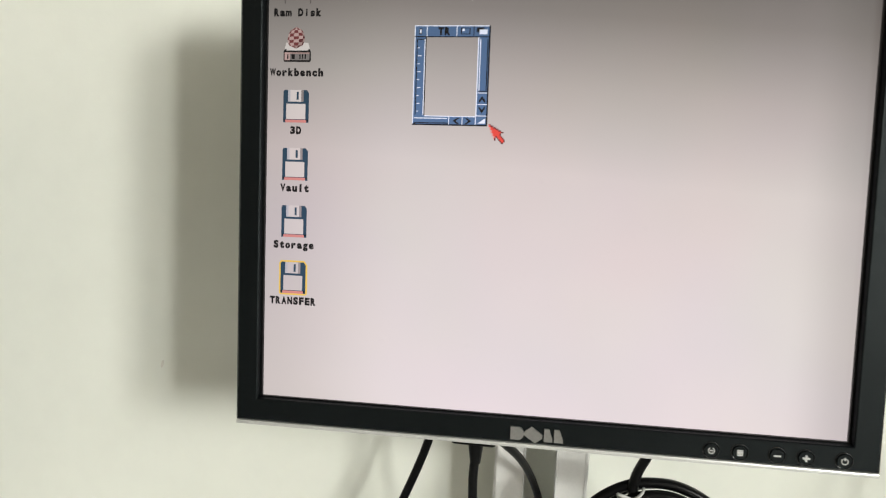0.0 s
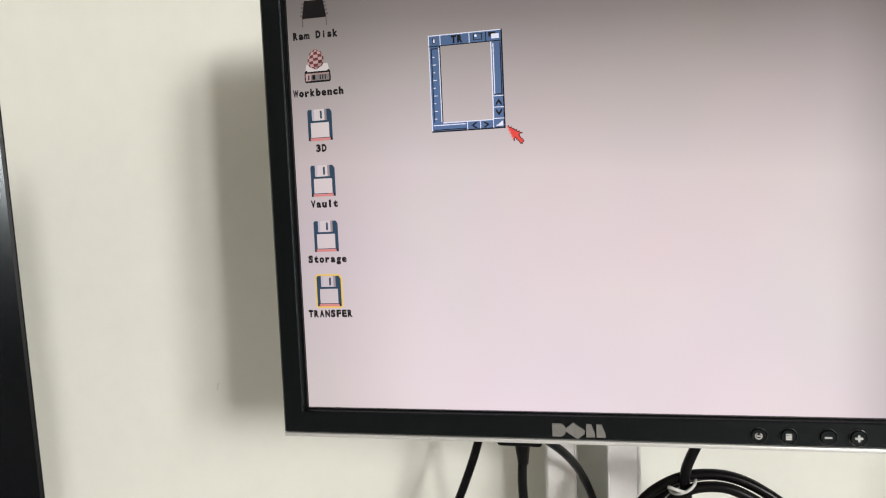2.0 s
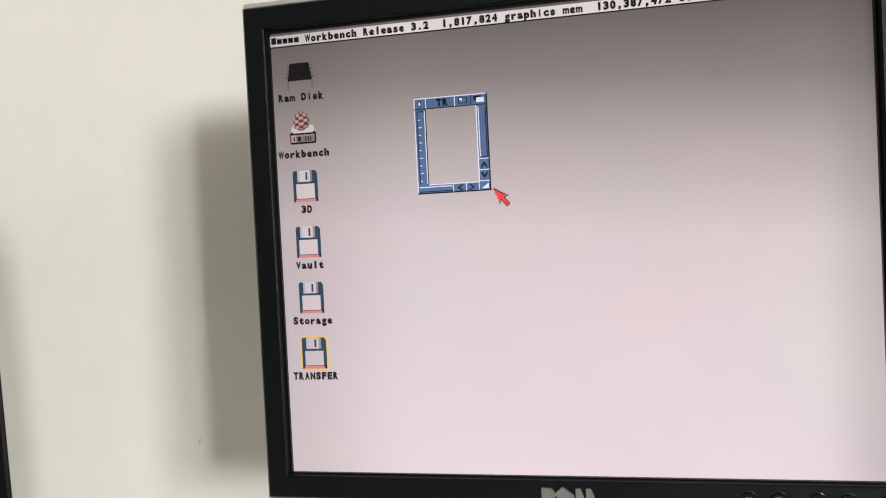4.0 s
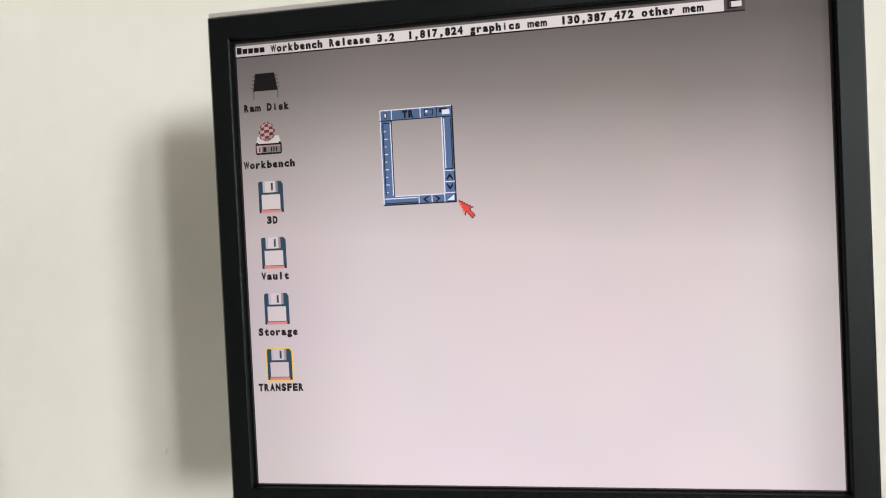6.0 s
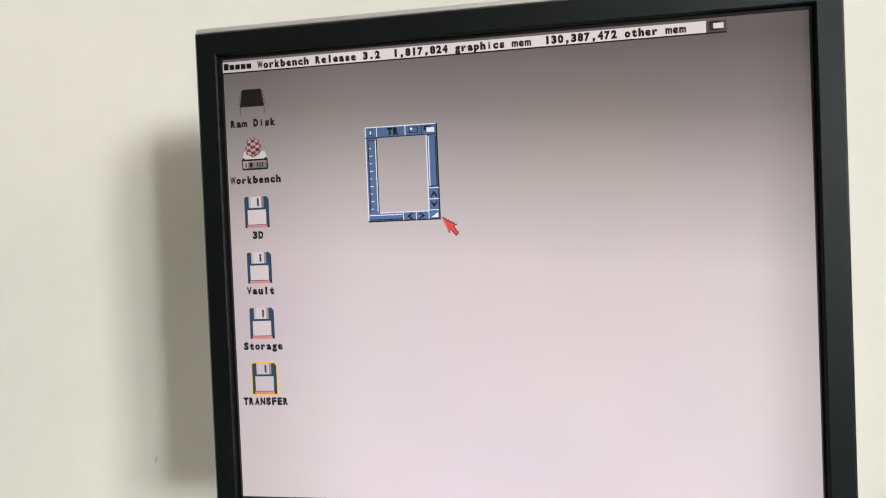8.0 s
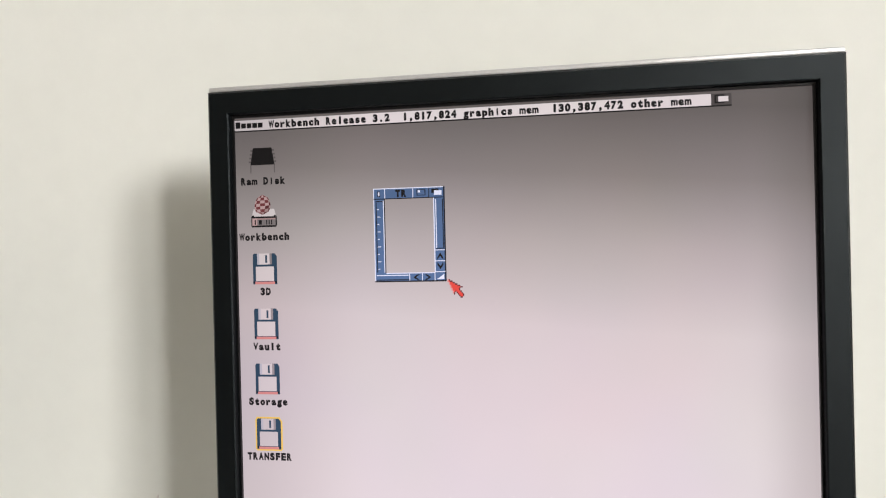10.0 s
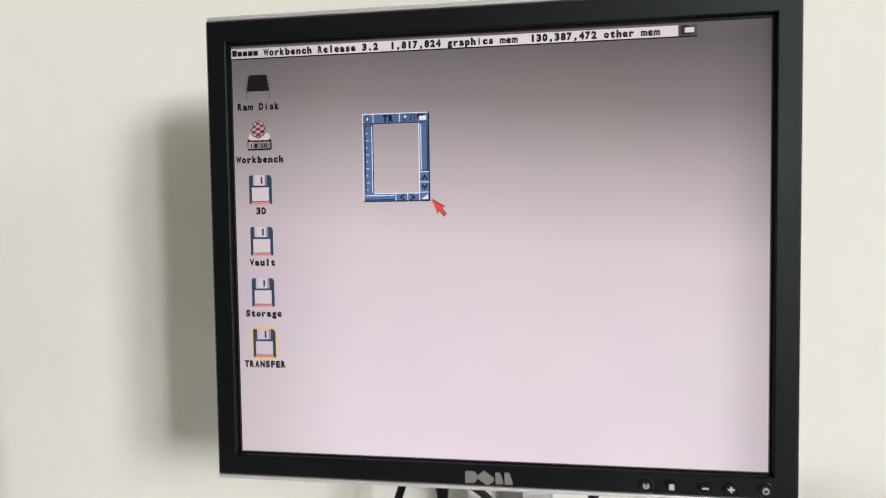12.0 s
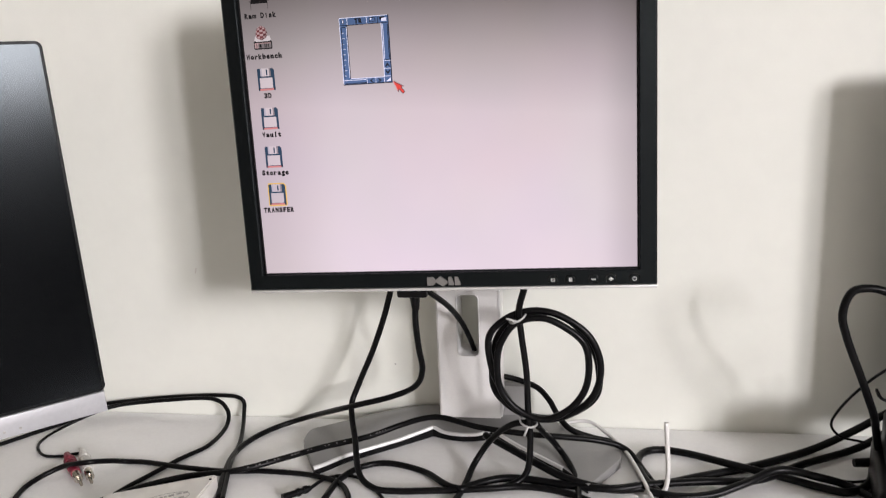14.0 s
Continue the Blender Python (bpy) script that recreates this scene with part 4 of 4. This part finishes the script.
cable([(0.223, 0.016, 0.7548), (0.207, 0.055, 0.7548), (0.205, 0.096, 0.7548), (0.224, 0.118, 0.7548), (0.259, 0.114, 0.7548), (0.307, 0.076, 0.7620), (0.358, 0.066, 0.7548), (0.387, 0.050, 0.7548), (0.414, 0.042, 0.7548), (0.441, 0.063, 0.7548), (0.459, 0.100, 0.7548)], 0.0043, "black cable looping back on the desk", CORD)
cable([(0.209, 0.022, 0.7570), (0.238, 0.018, 0.7548), (0.273, 0.025, 0.7548), (0.310, 0.039, 0.7620), (0.349, 0.059, 0.7680), (0.389, 0.057, 0.7620), (0.417, 0.055, 0.7548), (0.438, 0.025, 0.7548)], 0.0043, "black cable drooping over the desk", CORD)
cable([(0.4560, 0.03, 0.9560), (0.4246, 0.03, 0.9762), (0.4012, 0.03, 0.9784), (0.3918, 0.03, 0.9693), (0.3885, 0.03, 0.9509), (0.3930, 0.03, 0.9324), (0.4008, 0.032, 0.9124), (0.4108, 0.036, 0.8902), (0.4224, 0.042, 0.8637), (0.4340, 0.05, 0.8374), (0.4412, 0.058, 0.8141), (0.4460, 0.062, 0.7950)], 0.0040, "thick black cable standing up in a loop", CORD)
cable([(0.4572, 0.05, 0.8976), (0.4373, 0.05, 0.8851), (0.4194, 0.055, 0.8641), (0.4078, 0.07, 0.8348), (0.4067, 0.085, 0.8099), (0.4194, 0.09, 0.7938), (0.4417, 0.085, 0.7905)], 0.0014, "thin black lead in a narrow loop", CORD)
cable([(0.454, 0.090, 0.8420), (0.451, 0.090, 0.8497), (0.452, 0.080, 0.8445), (0.461, 0.080, 0.8402)], 0.0016, "short stub of thin black lead", CORD)
cable([(0.229, 0.052, 0.8225), (0.230, 0.048, 0.7967), (0.231, 0.044, 0.7688), (0.226, 0.028, 0.7570), (0.218, 0.026, 0.7535), (0.205, 0.031, 0.7531)], 0.0026, "white cable standing up from the desk", CORD_W)
cable([(0.115, 0.140, 0.7742), (0.149, 0.150, 0.7736), (0.172, 0.136, 0.7650), (0.191, 0.096, 0.7630), (0.203, 0.042, 0.7620), (0.213, 0.003, 0.7527)], 0.0022, "pale grey cable curving round the stand base", CORD_G)

# Power cable with faint white printing along it.
power = thing("power_cable", (-0.165, 0.062, 0.772), "black cable with faint printing lying over the stand base", "cable", CABLES)
RUN = [(-0.388, -0.051, 0.7560), (-0.357, -0.013, 0.7541), (-0.316, 0.014, 0.7541), (-0.256, 0.022, 0.7600), (-0.210, 0.048, 0.7630), (-0.165, 0.062, 0.7720), (-0.112, 0.075, 0.7810), (-0.074, 0.093, 0.7890), (-0.047, 0.100, 0.7950), (-0.023, 0.101, 0.7960), (0.023, 0.085, 0.7930), (0.082, 0.082, 0.7880), (0.154, 0.093, 0.7780), (0.190, 0.099, 0.7650), (0.209, 0.068, 0.7541), (0.225, 0.007, 0.7541)]
part("cord", cord(RUN, 0.0036), CORD, power)
bm = bmesh.new()
run = smooth_line(RUN, 24)
rnd = random.Random(9)
for i in range(78, 158, 2):
    if rnd.random() < 0.3:
        continue
    p, d = run[i], (run[i + 1] - run[i]).normalized()
    side_way = Vector((0.1, -0.75, 0.65)).normalized()
    q = p + side_way * 0.0034
    u = d * rnd.uniform(0.0006, 0.0013)
    v = d.cross(side_way).normalized() * 0.0005
    vs = [bm.verts.new(q + k) for k in (-u - v, u - v, u + v, -u + v, -u - v + side_way * 0.0004, u - v + side_way * 0.0004, u + v + side_way * 0.0004, -u + v + side_way * 0.0004)]
    for f in ((0, 1, 2, 3), (7, 6, 5, 4), (0, 4, 5, 1), (1, 5, 6, 2), (2, 6, 7, 3), (3, 7, 4, 0)):
        bm.faces.new([vs[k] for k in f])
part("print", bm, WORN, power, "faint grey printed bars")

# Video cable: plug under the monitor and its cord.
video = thing("video_cable", (-0.042, 0.06, 0.96), "black video cable plugged in under the monitor", "cable", CABLES)
bm = bmesh.new()
box(bm, -0.060, -0.026, 0.046, 0.062, 0.962, 0.990, 0.003)
part("plug", bm, CORD, video, "black moulded plug", True)
bm = bmesh.new()
cyl(bm, (-0.042, 0.057, 0.966), (-0.042, 0.060, 0.945), 0.0066, 0.0040, 16)
part("strain_relief", bm, CORD, video, "", True)
part("cord", cord([(-0.042, 0.060, 0.9538), (-0.043, 0.060, 0.9308), (-0.042, 0.065, 0.8990), (-0.041, 0.075, 0.8677), (-0.053, 0.085, 0.8428), (-0.085, 0.090, 0.8261), (-0.139, 0.100, 0.8075), (-0.221, 0.158, 0.7620), (-0.266, 0.130, 0.7541), (-0.282, 0.080, 0.7541), (-0.270, 0.017, 0.7570), (-0.255, -0.030, 0.7541)], 0.0036), CORD, video)
cable([(-0.029, 0.050, 0.9716), (-0.011, 0.085, 0.9431), (-0.000, 0.115, 0.9144), (0.008, 0.135, 0.8848), (0.013, 0.152, 0.8565)], 0.0033, "black cable threaded into the slot of the stand column")

# Coiled cable hanging under the monitor, with two white ties.
coil = thing("coiled_cable", (0.080, 0.03, 0.979), "black cable coiled in a ring and tied, hanging under the monitor", "cable", CABLES)
# Three loose turns that cross each other: the reach in millimetres every thirty degrees, and the depth.
TURNS = (
    ((62.1, 59.7, 56.6, 58.5, 62.1, 65.2, 56.0, 52.4, 56.0, 58.5, 59.7, 62.7), 0.0),
    ((59.7, 55.4, 54.8, 56.0, 57.2, 56.0, 54.8, 60.9, 60.3, 60.3, 62.7, 67.0), 0.0072),
    ((49.3, 51.8, 49.9, 53.0, 54.8, 51.2, 48.7, 51.2, 53.0, 55.4, 52.4, 50.5), -0.0068))
for reach, dy in TURNS:
    ring = []
    for i, r in enumerate(reach):
        a = 2 * math.pi * i / len(reach)
        ring.append((0.0971 + 0.001 * r * math.cos(a), 0.050 + dy, 0.8853 + 0.00107 * r * math.sin(a)))
    bm = bmesh.new()
    tube(bm, smooth_line(ring, 9, True), 0.0038, 12, True)
    part("loop", bm, CORD, coil)
part("lead", cord([(0.080, 0.030, 0.9788), (0.073, 0.045, 0.9496), (0.075, 0.045, 0.9243), (0.080, 0.045, 0.8792), (0.081, 0.045, 0.8396), (0.083, 0.043, 0.8000), (0.079, 0.038, 0.7650), (0.062, 0.028, 0.7541), (0.035, 0.017, 0.7541), (-0.002, 0.013, 0.7570), (-0.040, 0.048, 0.7541), (-0.084, 0.063, 0.7541), (-0.115, 0.052, 0.7541), (-0.133, 0.021, 0.7541), (-0.138, -0.020, 0.7541)], 0.0036), CORD, coil)
for x, z, turn in ((0.0715, 0.9405, 62), (0.0810, 0.8205, 105)):
    bm = bmesh.new()
    ring = [Vector((x, 0.048, z)) + Vector((math.sin(radians(turn)) * 0.0098 * math.cos(a), 0.0135 * math.sin(a), math.cos(radians(turn)) * 0.0088 * math.cos(a))) for a in (2 * math.pi * i / 20 for i in range(20))]
    tube(bm, ring, 0.0011, 8, True)
    tip = Vector((x, 0.0345, z))
    d = Vector((-0.011, -0.002, 0.004)) if z > 0.9 else Vector((-0.004, -0.002, -0.010))
    tube(bm, [tip, tip + d * 0.5, tip + d], 0.0012, 8)
    part("tie", bm, TIE, coil, "white plastic tie")

# Audio lead with a red and a white plug.
rca = thing("audio_lead", (-0.49, 0.05, DESK_TOP), "thin black audio lead with red and white phono plugs", "cable", CABLES)
part("cord", cord([(-0.437, 0.168, 0.7763), (-0.484, 0.166, 0.7699), (-0.513, 0.150, 0.7670), (-0.544, 0.130, 0.7579), (-0.561, 0.100, 0.7523), (-0.554, 0.072, 0.7523), (-0.529, 0.050, 0.7523), (-0.504, 0.050, 0.7523), (-0.493, 0.056, 0.7523), (-0.482, 0.061, 0.7523)], 0.0018), CORD, rca)


def phono(a, b, mat, label):
    a, b = Vector(a), Vector(b)
    d = (b - a).normalized()
    bm = bmesh.new()
    cyl(bm, a, a + d * 0.018, 0.0036, 0.0058, 14)
    cyl(bm, a + d * 0.018, a + d * 0.060, 0.0068, 0.0056, 16)
    for k in range(4):
        cyl(bm, a + d * (0.023 + 0.007 * k), a + d * (0.026 + 0.007 * k), 0.0073 - 0.0003 * k, 0.0072 - 0.0003 * k, 16)
    plug = part("plug", bm, mat, rca, label, True)
    bm = bmesh.new()
    cyl(bm, a + d * 0.060, a + d * 0.077, 0.0048, 0.0048, 16)
    cyl(bm, a + d * 0.077, a + d * 0.093, 0.0024, 0.0017, 12)
    part("contact", bm, METAL, plug, "bare metal contact", True)


phono((-0.4915, 0.0440, 0.7584), (-0.4170, -0.0296, 0.7584), RED, "red plastic phono plug")
phono((-0.4780, 0.0550, 0.7580), (-0.4170, -0.0150, 0.7580), WHITE, "white plastic phono plug")

# Thin lead ending in a small black jack.
jack = thing("jack_lead", (-0.163, 0.0, DESK_TOP), "thin black lead with a small jack plug", "cable", CABLES)
part("cord", cord([(-0.163, -0.000, 0.7525), (-0.151, 0.025, 0.7525), (-0.130, 0.034, 0.7525), (-0.105, 0.026, 0.7525), (-0.077, -0.006, 0.7525), (-0.066, -0.027, 0.7525)], 0.002), CORD, jack)
bm = bmesh.new()
cyl(bm, (-0.160, 0.000, 0.7552), (-0.184, -0.022, 0.7552), 0.0032, 0.0042, 14)
cyl(bm, (-0.1625, -0.0023, 0.7552), (-0.1655, -0.0050, 0.7552), 0.0044, 0.0044, 14)
cyl(bm, (-0.1690, -0.0083, 0.7552), (-0.1715, -0.0105, 0.7552), 0.0046, 0.0046, 14)
part("plug", bm, CORD, jack, "black moulded jack plug", True)

# Off-white box at the front, with unreadable print on its lid.
tray = thing("plastic_box", (-0.31, -0.06, DESK_TOP), "flat off-white plastic box with faint grey print", "box")
TRAY = Matrix.Translation((-0.2625, -0.0120, 0.0)) @ Matrix.Rotation(radians(31), 4, "Z")
bm = bmesh.new()
outline = [(-0.2630, -0.0115), (-0.3662, -0.0618), (-0.3622, -0.1650), (-0.2586, -0.1150)]
verts = [[bm.verts.new((x, y, z)) for x, y in outline] for z in (DESK_TOP + 0.0005, 0.7745)]
bm.faces.new(verts[0][::-1])
bm.faces.new(verts[1])
for i in range(4):
    bm.faces.new((verts[0][i], verts[0][(i + 1) % 4], verts[1][(i + 1) % 4], verts[1][i]))
bmesh.ops.bevel(bm, geom=list(bm.edges), offset=0.0016, segments=2, affect="EDGES")
part("body", bm, BOX, tray, "", True)
bm = bmesh.new()
rnd = random.Random(4)
for row in range(2):
    x = -0.078
    while x < -0.036:
        w = rnd.uniform(0.002, 0.006)
        box(bm, x, x + w, -0.026 - row * 0.0085 - rnd.uniform(0, 0.001), -0.0235 - row * 0.0085, 0.7744, 0.7748)
        x += w + rnd.uniform(0.001, 0.003)
oval = [Vector((-0.057 + 0.026 * math.cos(q), -0.030 + 0.011 * math.sin(q), 0.7745)) for q in (2 * math.pi * k / 28 for k in range(28))]
tube(bm, oval, 0.0004, 6, True)
part("print", posed(bm, TRAY), PRINT, tray, "faint grey print bars")
bm = bmesh.new()
cyl(bm, (-0.008, -0.0085, 0.7740), (-0.008, -0.0085, 0.7749), 0.0014, sides=12)
part("vent_hole", posed(bm, TRAY), BLACK_IN, tray)

# Black power adapter at the end of the desk, with a plug.
adapter = thing("power_adapter", (0.49, 0.06, DESK_TOP), "black power adapter with cables running into it", "adapter")
ADP = Matrix.Translation((0.4340, 0.0400, 0.0)) @ Matrix.Rotation(radians(-18), 4, "Z")
bm = bmesh.new()
box(bm, 0.0, 0.10, -0.07, 0.055, DESK_TOP + 0.0005, 0.795, 0.006, 3)
part("body", posed(bm, ADP), CORD, adapter, "", True)
bm = bmesh.new()
box(bm, 0.008, 0.07, -0.02, 0.045, 0.7952, 0.832, 0.004)
part("socket", posed(bm, ADP), CORD, adapter, "", True)
bm = bmesh.new()
cyl(bm, (0.434, 0.088, 0.764), (0.475, 0.090, 0.766), 0.0046, 0.0058, 14)
part("plug", bm, CORD, adapter, "", True)
bm = bmesh.new()
tube(bm, smooth_line([(0.405, 0.073, 0.7530), (0.425, 0.066, 0.7530), (0.446, 0.074, 0.7535), (0.452, 0.085, 0.760)], 6), 0.0016, 8)
part("lead", bm, CORD, adapter)
